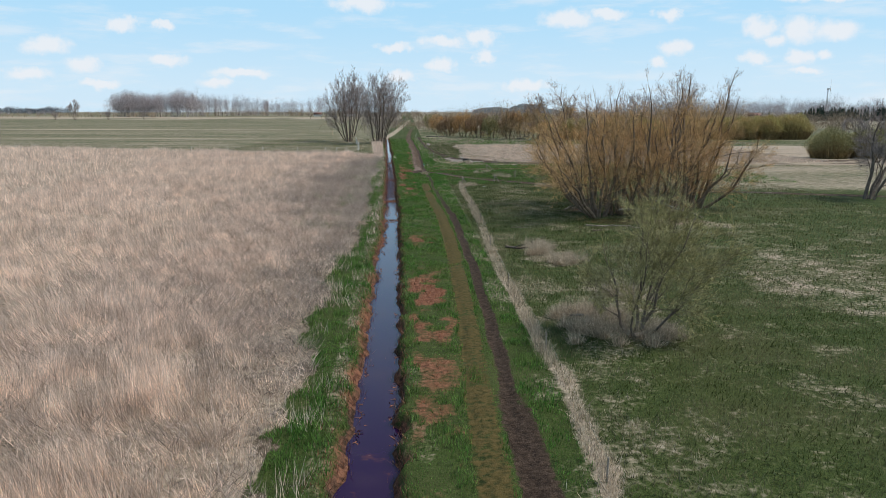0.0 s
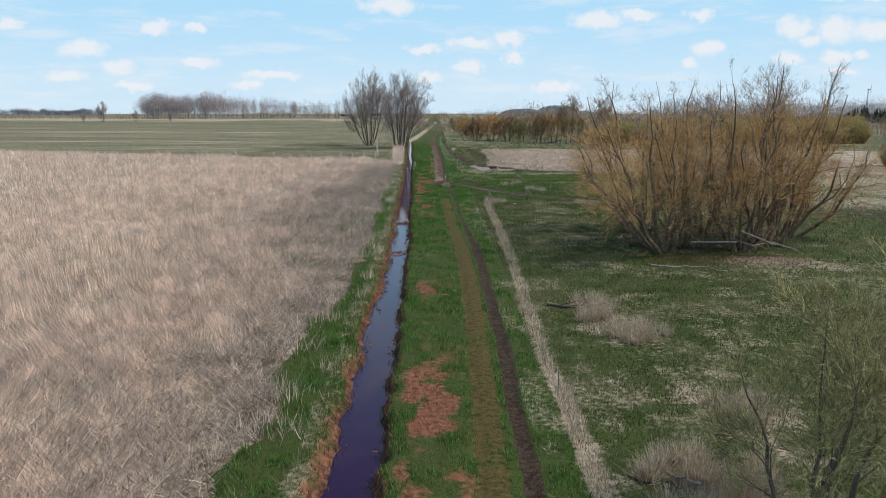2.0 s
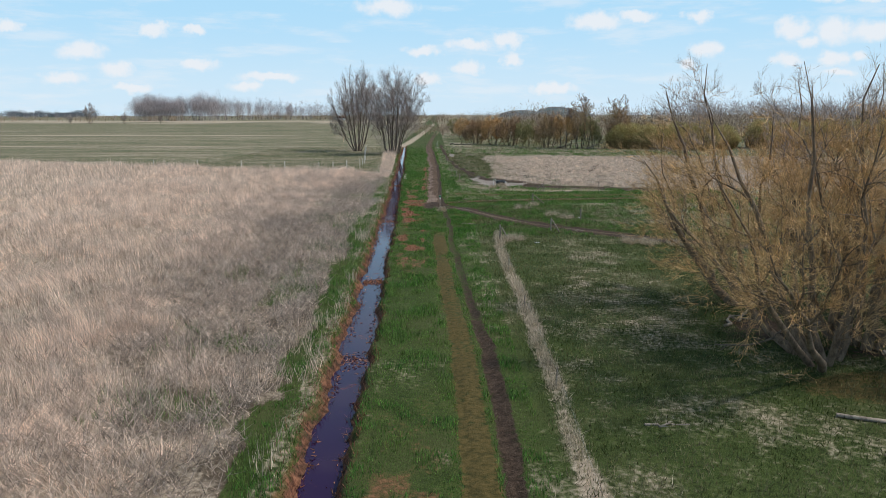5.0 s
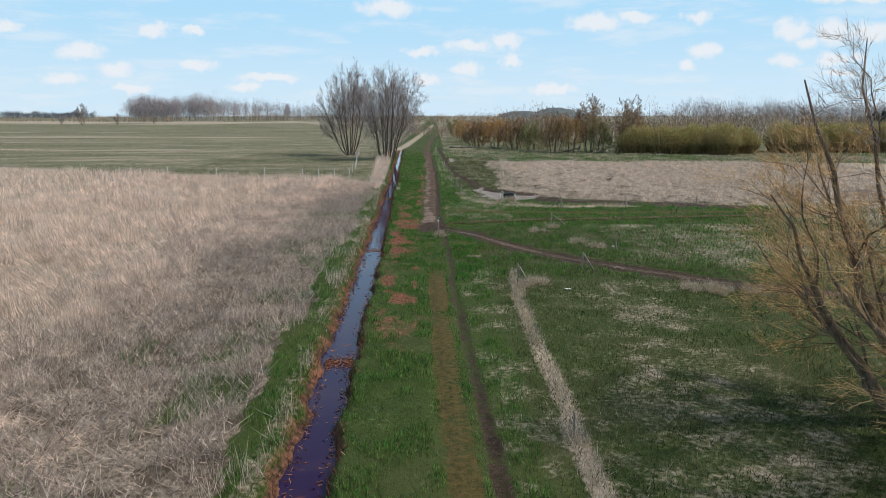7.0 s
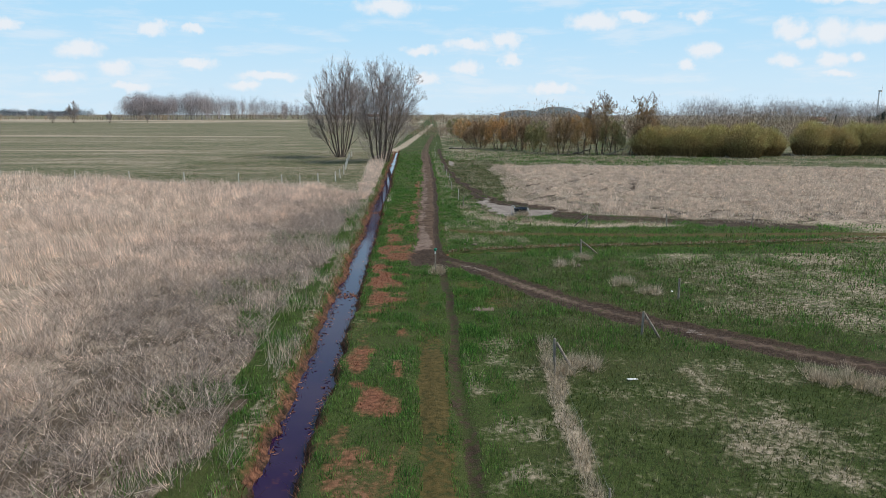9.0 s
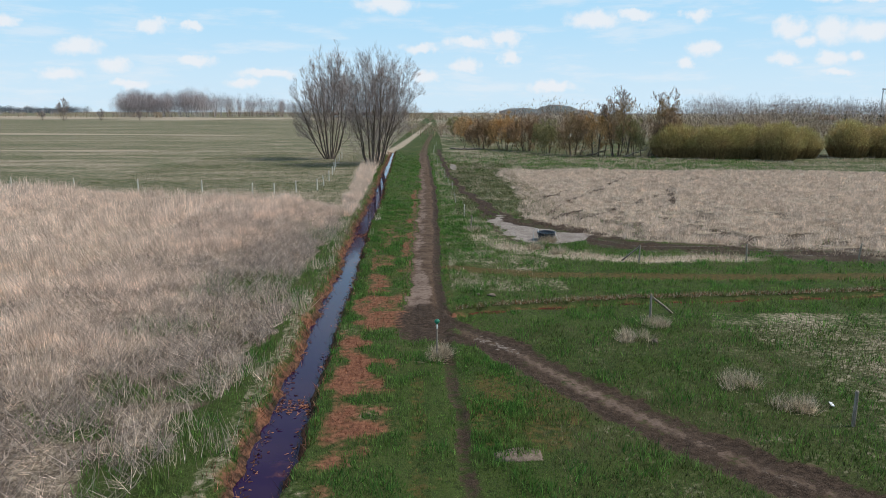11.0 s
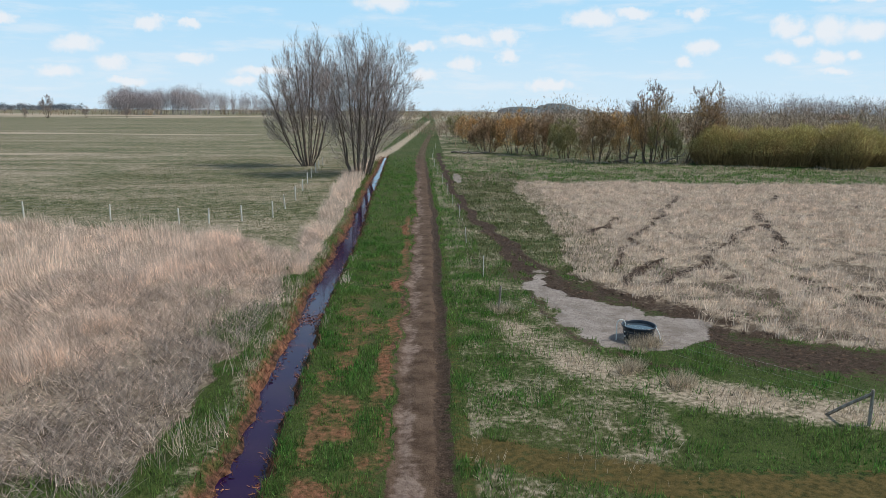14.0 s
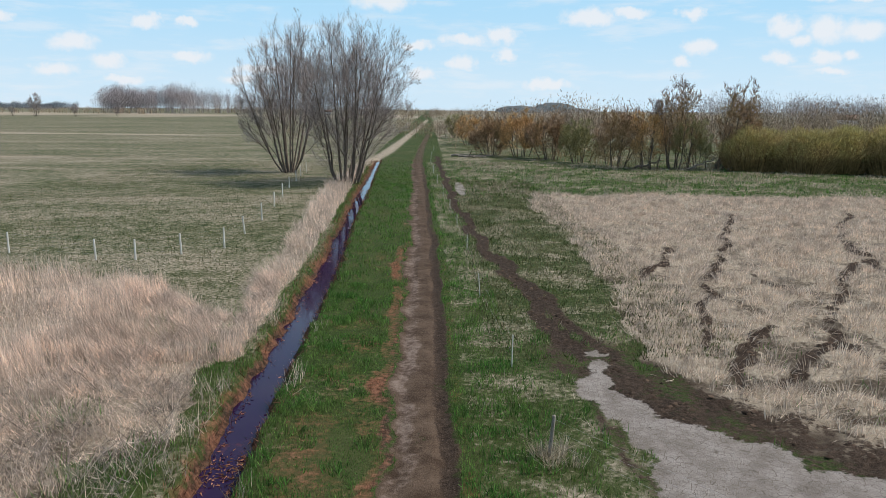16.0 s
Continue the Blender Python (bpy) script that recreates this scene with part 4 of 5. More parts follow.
# pale tussock field, each tuft a fan of short stalks
tx, ty, tz = scatter(50000, 9, 75, 122, 200, lambda x, y, p: p["paddy"] * (p["mud"] < 0.5) * (0.14 + smooth(vnoise(x, y, 0.95, 16) * 0.65 + vnoise(x, y, 0.5, 17) * 0.35, 0.36, 0.62)) * np.interp(x, [10, 40, 75], [1, 0.7, 0.4]), rng)
per = 11
x, y, z = np.repeat(tx, per), np.repeat(ty, per), np.repeat(tz, per)
size = np.repeat(0.6 + 0.8 * vnoise(tx, ty, 1.4, 41), per)
d = rng.normal(0, 0.21, (len(x), 2)) * size[:, None]
sward("tussock_field", [(x + d[:, 0], y + d[:, 1], z, size * rng.uniform(0.2, 0.52, len(x)), 0.02 + 0.0005 * x, d[:, 0] * 1.8 + 0.12, d[:, 1] * 1.8)],
      TUSSOCK, "pale dead tussocks of a dried-out marshy field", "grass", rng, True)

rust_sets = []
x, y, z = scatter(130000, -9, 3, 12, 240, lambda x, y, p: (p["outside"] > -0.14) * (p["outside"] < np.where(x < (water_left(y) + water_right(y)) / 2, 0.85, 0.4)) * (1 - 0.6 * smooth(p["outside"], 0.3, 0.8)), rng)
toward = np.where(x < (water_left(y) + water_right(y)) / 2, 1.0, -1.0)
bank_sets = []
bank_sets.append((x, y, z, rng.uniform(0.08, 0.34, len(x)), 0.022, toward * rng.uniform(-0.2, 0.8, len(x)), rng.normal(0, 0.4, len(x))))
x, y, z = scatter(90000, -3, 2.6, 14, 190, lambda x, y, p: smooth(p["rust"], 0.5, 0.9) * p["verge"], rng)
a, lean = rng.uniform(0, 2 * np.pi, len(x)), rng.uniform(0.5, 0.95, len(x))
rust_sets.append((x, y, z, rng.uniform(0.06, 0.22, len(x)), 0.02, np.cos(a) * lean, np.sin(a) * lean))
x, y, z = scatter(160000, 3, 40, 107, 117, lambda x, y, p: (p["sd"] < 0.95) * (p["sd"] > 0.5) * (y > np.interp(x, [3, 5.2, 11.6, 16.9, 41], [108.2, 108.9, 110.1, 110.7, 113.6])), rng)
rust_sets.append((x[::2], y[::2], z[::2], rng.uniform(0.08, 0.25, len(x[::2])), 0.024, rng.normal(0, 0.4, len(x[::2])), rng.normal(0, 0.4, len(x[::2]))))
straw_sets.append((x[1::2], y[1::2], z[1::2], rng.uniform(0.08, 0.25, len(x[1::2])), 0.024, rng.normal(0, 0.4, len(x[1::2])), rng.normal(-0.2, 0.4, len(x[1::2]))))
sward("bank_litter", bank_sets, BANK_LITTER, "dark brown dead leaves hanging over the ditch edges", "litter", rng, True)
sward("rust_litter", rust_sets, RUSTY, "rust-brown dead leaves and cut stalks along the ditch edges", "litter", rng, True)
sward("dry_grass", straw_sets, STRAW, "long bleached dead grass in strips and tufts", "grass", rng, True)


# tufts of old grass on the green strip before the willows
tx, ty, tz = scatter(5000, 6, 95, 190, 236, lambda x, y, p: ~p["paddy"] * smooth(vnoise(x, y, 2.6, 65), 0.4, 0.75), rng)
x, y, z = (np.repeat(v, 9) for v in (tx, ty, tz))
d = rng.normal(0, 0.22, (len(x), 2))
sward("grass_tufts", [(x + d[:, 0], y + d[:, 1], z, rng.uniform(0.2, 0.55, len(x)), 0.05, d[:, 0], d[:, 1])], STRAW, "pale tufts of old grass on the green strip", "grass", rng, True)

# leaves and bits of stalk drifting along the edges of the water
y = rng.uniform(8, 235, 4500)
side_of = rng.random(4500) < 0.5
inset = rng.exponential(0.07, 4500)
x = np.where(side_of, water_left(y) + 0.05 + inset, water_right(y) - 0.05 - inset)
keep = (vnoise(x, y, 1.8, 66) > 0.42) & (x > water_left(y)) & (x < water_right(y))
x, y = x[keep], y[keep]
for raft, long, many in ((74.9, 0.35, 420), (61.5, 0.5, 160), (98.5, 0.4, 160), (131.0, 0.5, 150)):
    ry = rng.normal(raft, long, many)
    x, y = np.append(x, rng.uniform(water_left(ry), water_right(ry))), np.append(y, ry)
p0 = np.stack([x, y, np.full(len(x), -0.438)], -1)
a = rng.uniform(0, 2 * np.pi, len(x))
reach = rng.uniform(0.05, 0.22, len(x))
p2 = p0 + np.stack([np.cos(a) * reach, np.sin(a) * reach, rng.uniform(0, 0.03, len(x))], -1)
tagged(part("floating_leaves", spikes(p0, p2, 0.04, rng), RUSTY), "dead brown leaves drifting on the ditch water", "leaves", kind="stuff")

# trodden clods along the muddy lane and round the clay
octa = np.array([(1, 0, 0), (0, 1, 0), (-1, 0, 0), (0, -1, 0), (0, 0, 1)], float)
octa_tris = np.array([(0, 1, 4), (1, 2, 4), (2, 3, 4), (3, 0, 4)])
x, y, z = scatter(60000, 3, 30, 122, 215, lambda x, y, p: smooth(p["mud"], 0.35, 0.8) * (p["clay"] < 0.3) * (vnoise(x, y, 0.6, 67) > 0.4) * 0.6, rng)
n = len(x)
turn = rng.uniform(0, 2 * np.pi, n)
spin = np.stack([np.stack([np.cos(turn), -np.sin(turn)], -1), np.stack([np.sin(turn), np.cos(turn)], -1)], 1)
lump = octa[None] * rng.uniform(0.04, 0.13, (n, 1, 1)) * rng.uniform(0.6, 1.4, (n, 5, 3)) * np.array([1, 1, 0.6])
lump[..., :2] = lump[..., :2] @ spin
verts = (lump + np.stack([x, y, z - 0.01], -1)[:, None]).reshape(-1, 3)
tagged(part("mud_clods", (verts, (octa_tris[None] + 5 * np.arange(n)[:, None, None]).reshape(-1, 3)), CLOD), "dark trodden clods of mud along the cattle lane", "mud", kind="stuff")


# ---- trees ----
def shoots(par, rng, count, t0, t1, length, splay, lift, n=5, wander=0.12, outward=0.0, taper=0.55, heart=0.0):
    """Children of many polylines at once: count on each, bent upward by lift."""
    b, m = par.shape[:2]
    idx = np.repeat(np.arange(b), count)
    t = rng.uniform(t0, t1, len(idx)) * (m - 1)
    j = np.minimum(t.astype(int), m - 2)
    u = (t - j)[:, None]
    a, c = par[idx, j], par[idx, j + 1]
    start = a + (c - a) * u
    heading = unit(unit(c - a) + splay * unit(rng.normal(size=(len(idx), 3))) + np.array([0, 0, lift]) + outward * unit(start - np.array([0, 0, heart])))
    size = np.broadcast_to(length, b)[idx] * rng.uniform(0.55, 1.15, len(idx)) * (1.15 - taper * t / (m - 1))
    pts = [start]
    for k in range(n - 1):
        heading = unit(heading + wander * rng.normal(size=heading.shape) + np.array([0, 0, lift * 0.25]))
        pts.append(pts[-1] + heading * (size / (n - 1))[:, None])
    return np.stack(pts, 1), size


def tree(name, loc, height, spread, stems, seed, label, bark, twig, limbs=(8, 6, 5, 3), foot=0.5, splay=0.55, lift=0.12, twig_len=0.9, twig_w=0.02, lean=(0.0, 0.0), girth=0.012, category="tree", low=0.15, wild=0.1, flare=0.7, reach=0.15, outward=0.15, forks=3, drop=0.36, top=None, top_from=0.7):
    """A bare tree: a vase of forking stems, limbs, branches and fine upswept twigs under a rounded crown."""
    rng = np.random.default_rng(seed)
    thing = new(name)
    thing.location = loc
    a = np.arange(stems) * 2.39996 + rng.uniform(0, 0.7, stems)
    out = np.stack([np.cos(a), np.sin(a), np.zeros(stems)], -1)
    wide = np.sqrt((np.arange(stems) + 0.3) / stems)
    bent = np.array([lean[0], lean[1], 0.0])
    tip = out * (spread * 0.86 * wide)[:, None] + bent + np.array([0, 0, 1.0]) * (height * (0.93 - drop * wide ** 2) * rng.uniform(0.88, 1.0, stems))[:, None]
    base = out * (foot * wide)[:, None] - np.array([0, 0, 0.1])
    s = np.linspace(0, 1, 9)[None, :, None]
    main = base[:, None] + (tip - base)[:, None] * np.concatenate([s ** flare, s ** flare, s], -1)
    jitter = np.cumsum(rng.normal(0, wild * height * 0.03, main.shape), 1) * (s > 0)
    jitter[..., 2] *= 0.3
    main = main + jitter
    half, mid = np.array([spread * 1.08, spread * 1.08, height * 0.52]), np.array([lean[0] * 0.8, lean[1] * 0.8, height * 0.49])

    def crowned(p):
        start, keep = p[:, :1], np.ones((len(p), 1, 1))
        for shorter in (0.8, 0.6, 0.4, 0.25):
            e = np.linalg.norm((start + keep * (p[:, -1:] - start) - mid) / half, axis=-1, keepdims=True)
            keep = np.where(e > 1, shorter, keep)
        return start + (p - start) * keep

    heart = height * 0.1
    r0 = height * girth * rng.uniform(0.65, 1.3, stems)
    fork, size = shoots(main, rng, forks, 0.12, 0.7, height * 0.45, 0.5, 0.12, 9, wild * 0.6, outward, 0.6, heart)
    fork = crowned(fork)
    axes = np.concatenate([main, fork])
    one, len1 = shoots(axes, rng, limbs[0], low, 0.98, height * reach, splay, lift, 5, wild, outward, 0.5, heart)
    one = crowned(one)
    two, len2 = shoots(one, rng, limbs[1], 0.12, 1.0, len1 * 0.55, splay * 0.95, lift, 3, wild, outward, 0.5, heart)
    two = crowned(two)
    twigs, len3 = shoots(two, rng, limbs[2], 0.1, 1.0, twig_len, splay * 0.9, lift, 3, 0.08, outward, 0.5, heart)
    twigs = crowned(twigs)
    fine, _ = shoots(twigs, rng, limbs[3], 0.05, 1.0, twig_len * 0.62, splay * 0.85, lift, 2, 0.05, outward, 0.45, heart)
    fine = crowned(fine)
    ends = np.concatenate([twigs[:, [0, 2]], fine])
    ends[..., 2] = np.maximum(ends[..., 2], 0.05)
    broad = twig_w * np.concatenate([np.full(len(twigs), 1.3), np.full(len(fine), 1.0)]) * rng.uniform(0.75, 1.4, len(ends))
    part("trunk", merge(tubes(main, r0, r0 * 0.1, 7), tubes(fork, size * girth * 0.7, size * girth * 0.1, 5), tubes(one, len1 * girth * 0.6, len1 * girth * 0.1, 3)), bark, thing, smooth=True)
    upper = ends[:, 0, 2] / height + 0.16 * (vnoise(ends[:, 0, 0], ends[:, 0, 1], 1.6, seed) - 0.5) > (top_from if top else 9)
    part("crown", merge(ribbons(two[:, 0], two[:, 1], two[:, 2], twig_w * 1.9, rng), spikes(ends[~upper, 0], ends[~upper, 1], broad[~upper], rng)), twig, thing, "fine leafless twigs")
    if top:
        part("upper_crown", spikes(ends[upper, 0], ends[upper, 1], broad[upper], rng), top, thing, "bare grey twigs of the crown's top")["kind"] = "stuff"
    return tagged(thing, label, category)


# the two tall trees beside the ditch
tagged(tree("tall_willow", (-17.92, 213.7, 0), 22.2, 6.9, 10, 11, "tall bare many-stemmed tree at the pasture fence", BARK, GREY_TWIG, (11, 7, 4, 3), 0.9, 0.6, 0.04, 1.15, 0.0115, girth=0.0085, low=0.2, wild=0.12, flare=0.78, reach=0.19, outward=0.3, forks=4), group="trees by the ditch")
tagged(tree("tall_willow", (-8.06, 200.5, 0), 21.4, 7.2, 13, 12, "tall bare spreading willow leaning over the ditch", BARK, GREY_TWIG, (10, 7, 4, 3), 1.7, 0.66, 0.02, 1.15, 0.0115, (1.3, 0), 0.0082, low=0.05, wild=0.17, flare=0.85, reach=0.19, outward=0.3, forks=4), group="trees by the ditch")

# the willow thicket on the pasture
for k, (wx, wy, wh, ws, wn, lx, ly) in enumerate(((16.1, 59.9, 11.0, 6.6, 9, -2.2, 0), (18.3, 61.6, 12.8, 4.4, 7, -0.3, 0.5), (21.4, 59.9, 12.6, 4.4, 7, 0.4, -0.4), (24.2, 62.3, 13.6, 4.6, 7, 0.6, 0), (26.9, 65.2, 13.4, 5.4, 7, 1.4, 0), (17.0, 68.0, 12.2, 5.4, 7, -2.4, 0.5), (22.1, 67.7, 12.8, 4.4, 6, 0, 1.2))):
    tagged(tree("willow_bush", (wx, wy, 0), wh * 1.06, ws, wn, 30 + k, "bare ochre-twigged willow of many stems in a thicket", WARM_BARK, WILLOW_TWIG, (7, 6, 5, 3), 0.9, 0.85, 0.02, 0.62, 0.0076, (lx, ly), 0.0138, "willow", 0.08, 0.45, 0.85, 0.2, 0.45, 4, 0.55, GREY_TWIG, 0.68), group="willow thicket")

# the olive shrub nearest the track
tree("sallow_shrub", (9.1, 27.2, 0), 6.8, 3.2, 7, 51, "leafless olive-grey sallow shrub on the meadow", BARK, SHRUB_TWIG, (8, 6, 5, 4), 0.3, 0.85, 0.02, 0.42, 0.0090, (1.3, 0.2), 0.0095, "shrub", 0.2, 0.42, 0.9, 0.24, 0.36, 4, 0.4)
tree("field_tree", (47.8, 71.4, 0), 12.6, 4.6, 4, 52, "dark bare tree with crooked limbs on the dry field", BARK, GREY_TWIG, (8, 6, 5, 3), 0.7, 0.9, 0.06, 0.9, 0.018, (3.2, 1.0), 0.015, "tree", 0.3, 0.4, 1.1, 0.2, 0.3, 4)

# a row of old willows across the marshy field
for k, (wx, wy, wh, ws, wn, lx) in enumerate(((14.11, 255.6, 8.2, 4.4, 10, 0), (19.25, 250.2, 9.6, 4.2, 9, 0), (23.82, 244.1, 9.8, 4.6, 10, 0), (27.4, 235.5, 8.0, 4.0, 8, 0), (31.63, 227.8, 10.2, 4.4, 9, 0.5), (35.7, 224.9, 11.5, 2.8, 6, 0), (40.19, 224.6, 15.2, 3.4, 7, 0.0), (43.28, 224.8, 9.5, 3.0, 6, -1), (47.21, 224.6, 15.6, 3.4, 6, 2.8), (11.74, 295.4, 8, 4, 8, 0), (18.32, 307.2, 8.5, 4, 8, 0), (10.31, 339.9, 8, 4, 8, 0))):
    tagged(tree("row_willow", (wx, wy, 0), wh, ws, wn, 60 + k, "old bare willow in a row behind the marshy field", BARK, (ROW_TWIG, WILLOW_TWIG, ROW_TWIG, SHRUB_TWIG)[k % 4], (7, 5, 4, 4), 1.8, 0.8, 0.03, 0.8, 0.030, (lx, 0), 0.0095, "willow", 0.08, 0.24, 0.8, 0.2, 0.32, 3, 0.45, GREY_TWIG if wh > 11 else None, 0.75), group="row of willows")


def osier(name, seed, w, d, h, shoot, stem, count=7000):
    """A dense rounded bush: bare stems below, short shoots over a lumpy dome."""
    rng = np.random.default_rng(seed)
    thing = new(name)
    a, r = rng.uniform(0, 2 * np.pi, count), np.sqrt(rng.random(count))
    px, py = np.cos(a) * r * w, np.sin(a) * r * d
    top = h * (1 - 0.62 * r ** 3.2) * (0.84 + 0.3 * vnoise(px, py, 2.2, seed))
    end = np.stack([px, py, top], -1)
    n = count // 3
    start = end[:n] * np.array([0.68, 0.68, 0.0])
    part("undergrowth", spikes(start, end[:n] * np.array([0.95, 0.95, 0.86]), 0.07, rng), stem, thing, "brown upright stems")
    depth = rng.beta(1.1, 2.0, count)[:, None]
    p = end * (1 - 0.55 * depth) + rng.normal(0, 0.22, (count, 3))
    p[:, 2] = np.maximum(p[:, 2], 0.3)
    away = unit(end * np.array([0.7 / w, 0.7 / d, 0.6 / h]) + np.array([0, 0, 0.35]) + rng.normal(0, 0.35, (count, 3)))
    part("foliage", spikes(p, p + away * rng.uniform(0.25, 0.75, (count, 1)), 0.07, rng), shoot, thing, "yellow-green young shoots")
    return thing


first_osier = osier("osier_bush", 71, 6.2, 4.5, 6.3, OSIER, OSIER_STEM, 15000)
first_osier.location = (51.79, 222.5, 0)
tagged(first_osier, "rounded yellow-green osier bush", "bush", "osier bushes")
for k, (ox, oy, sc) in enumerate(((58.05, 219.2, 1.0), (64.13, 220.2, 1.0), (69.3, 216.3, 1.0), (75.76, 222.2, 0.95), (80.0, 228.0, 0.7), (88.08, 224.5, 1.05), (93.95, 225.2, 1.0), (100.27, 225.7, 1.05), (106.98, 225.2, 1.0), (54.94, 232.3, 1.0), (114.02, 226.1, 1.1), (122.46, 224.9, 1.1))):
    copy_thing(first_osier, pose(ox, oy, 0, 0, 0, 47 * k)).scale = (sc, sc, sc * (1 + 0.05 * (k % 3)))
dry_osier = osier("brown_bush", 72, 4.8, 3.8, 5.4, SHRUB_TWIG, OSIER_STEM, 7000)
dry_osier.location = (80.5, 133.5, 0)
tagged(dry_osier, "olive-brown leafless willow scrub on the dry field", "bush", "brown scrub")
for k, (ox, oy, sc) in enumerate(((87.5, 134, 1.0), (94.5, 137, 1.05), (102, 140, 1.1))):
    copy_thing(dry_osier, pose(ox, oy, 0, 0, 0, 60 * k)).scale = (sc, sc, sc)


def woods(name, ends, depth, count, height, seed, material, label, category="woodland", width=0.28, per=70, crown=0.22, low=0.15, cone=False):
    """A far wood as one mass: a stem and a fan of twigs for every tree."""
    rng = np.random.default_rng(seed)
    ends = np.array(ends, float)
    t = rng.uniform(0, len(ends) - 1.001, count)
    j = t.astype(int)
    xy = ends[j] + (ends[j + 1] - ends[j]) * (t - j)[:, None] + rng.normal(0, depth, (count, 2))
    h = height * rng.uniform(0.75, 1.1, count) * (0.6 + 0.65 * vnoise(xy[:, 0], xy[:, 1], 38, seed))
    foot = np.column_stack([xy, np.zeros(count)])
    trunks = spikes(foot, foot + np.column_stack([rng.normal(0, 0.3, (count, 2)), 0.85 * h]), width * 1.5, rng)
    i = np.repeat(np.arange(count), per)
    f = rng.uniform(low, 0.97, len(i)) ** (1.0 if cone else 0.85)
    a = rng.uniform(0, 2 * np.pi, len(i))
    around = np.stack([np.cos(a), np.sin(a), np.zeros(len(i))], -1)
    up = np.array([0, 0, 1.0])
    if cone:
        p = foot[i] + up * (f * h[i])[:, None]
        q = p + around * (crown * h[i] * (1.02 - f))[:, None] - up * (0.12 * h[i] * (1 - f))[:, None]
    else:
        ball = unit(rng.normal(size=(len(i), 3))) * rng.random((len(i), 1)) ** 0.4
        f = low + (0.98 - low) * (0.5 + 0.5 * ball[:, 2])
        p = foot[i] + up * (f * h[i])[:, None] + np.column_stack([ball[:, :2], np.zeros(len(i))]) * (crown * h[i] * 1.15)[:, None]
        q = p + (up * 0.8 + around * 0.4 + rng.normal(0, 0.3, p.shape)) * (0.07 * h[i] * rng.uniform(0.5, 1.2, len(i)))[:, None]
    return tagged(part(name, merge(trunks, spikes(p, q, width, rng)), material), label, category, kind="stuff")


woods("far_wood", [(-438, 1112), (-390, 1100), (-315, 1110)], 12, 230, 34, 81, HAZED_WOODS, "leafless grey wood across the fields", width=0.3, per=280, crown=0.22)
woods("poplar_line", [(-345, 1150), (-290, 1240), (-200, 1260), (-40, 1290)], 16, 190, 32, 82, HAZED_WOODS, "long line of bare poplars behind the fields", width=0.35, per=160, crown=0.16)
woods("far_scrub", [(-330, 1200), (-150, 1260), (60, 1250)], 30, 260, 13, 83, WOODS_BROWN, "low brown scrub below the poplars", width=0.6, per=50, crown=0.4)
woods("dark_wood", [(-1480, 2400), (-1250, 2400), (-1150, 2420)], 25, 240, 22, 84, HAZED_DARK, "dark far wood on the skyline, haze in its colour", width=1.5, per=110, crown=0.4, low=0.02)
woods("hedge", [(-620, 1010), (-460, 1000), (-330, 1010)], 10, 120, 8, 85, WOODS_BROWN, "bare hedge between far fields", width=0.5, per=50, crown=0.5)
woods("willow_wood", [(36.98, 313), (89.4, 313.2), (135.66, 303.2), (179.77, 309.1)], 24, 420, 11.5, 86, WOODS_BROWN, "brown willow carr behind the osiers", width=0.16, per=190, crown=0.55, low=0.05)
woods("willow_undergrowth", [(10.78, 258.6), (19.25, 250.2), (24.72, 242.8), (29.18, 232.2), (33.55, 225.4), (41.2, 224.4), (50.19, 223.9)], 1.5, 110, 4.2, 92, ROW_TWIG, "dense low twigs at the foot of the willow row", width=0.05, per=110, crown=0.5, low=0.02)
woods("scrub_row", [(7.89, 375.5), (28.29, 345.2), (53.37, 305.5)], 14, 200, 9.0, 87, WOODS_BROWN, "brown scrub behind the willow row", width=0.14, per=190, crown=0.5, low=0.05)
woods("far_wood", [(200, 640), (330, 720), (470, 790), (640, 900)], 30, 420, 22, 88, HAZED_WOODS, "bare grey wood on the right skyline", width=0.24, per=150, crown=0.3)
woods("conifer_wood", [(352, 622), (390, 622), (450, 632)], 9, 170, 12, 89, CONIFER, "dark conifer plantation", width=1.1, per=90, crown=0.24, cone=True)
woods("far_scrub", [(20, 700), (-30, 820), (70, 900), (200, 800)], 40, 230, 9, 90, WOODS_BROWN, "brown scrub where the track leaves the fen", width=0.35, per=70, crown=0.35, low=0.05)
woods("far_hedge", [(-1700, 1950), (-1000, 1750), (-500, 1650), (-100, 1700)], 30, 330, 12, 93, HAZED_WOODS, "low grey tree belt along the horizon", width=0.8, per=45, crown=0.6, low=0.02)
woods("far_hedge", [(60, 1500), (420, 1450), (800, 1250), (1300, 1300)], 40, 330, 14, 94, HAZED_WOODS, "low grey tree belt along the horizon", width=0.8, per=45, crown=0.6, low=0.02)
lone = tree("lone_tree", (-328, 725, 0), 21, 6.5, 5, 91, "lone bare tree on the far field edge", BARK, GREY_TWIG, (6, 5, 3, 2), 1.0, 0.7, 0.06, 1.7, 0.07, girth=0.012)
for k, (lx, ly, s) in enumerate(((-300, 735, 0.55), (-268, 742, 0.5), (-345, 720, 0.45))):
    copy_thing(lone, pose(lx, ly, 0, 0, 0, 80 * k)).scale = (s, s, s)

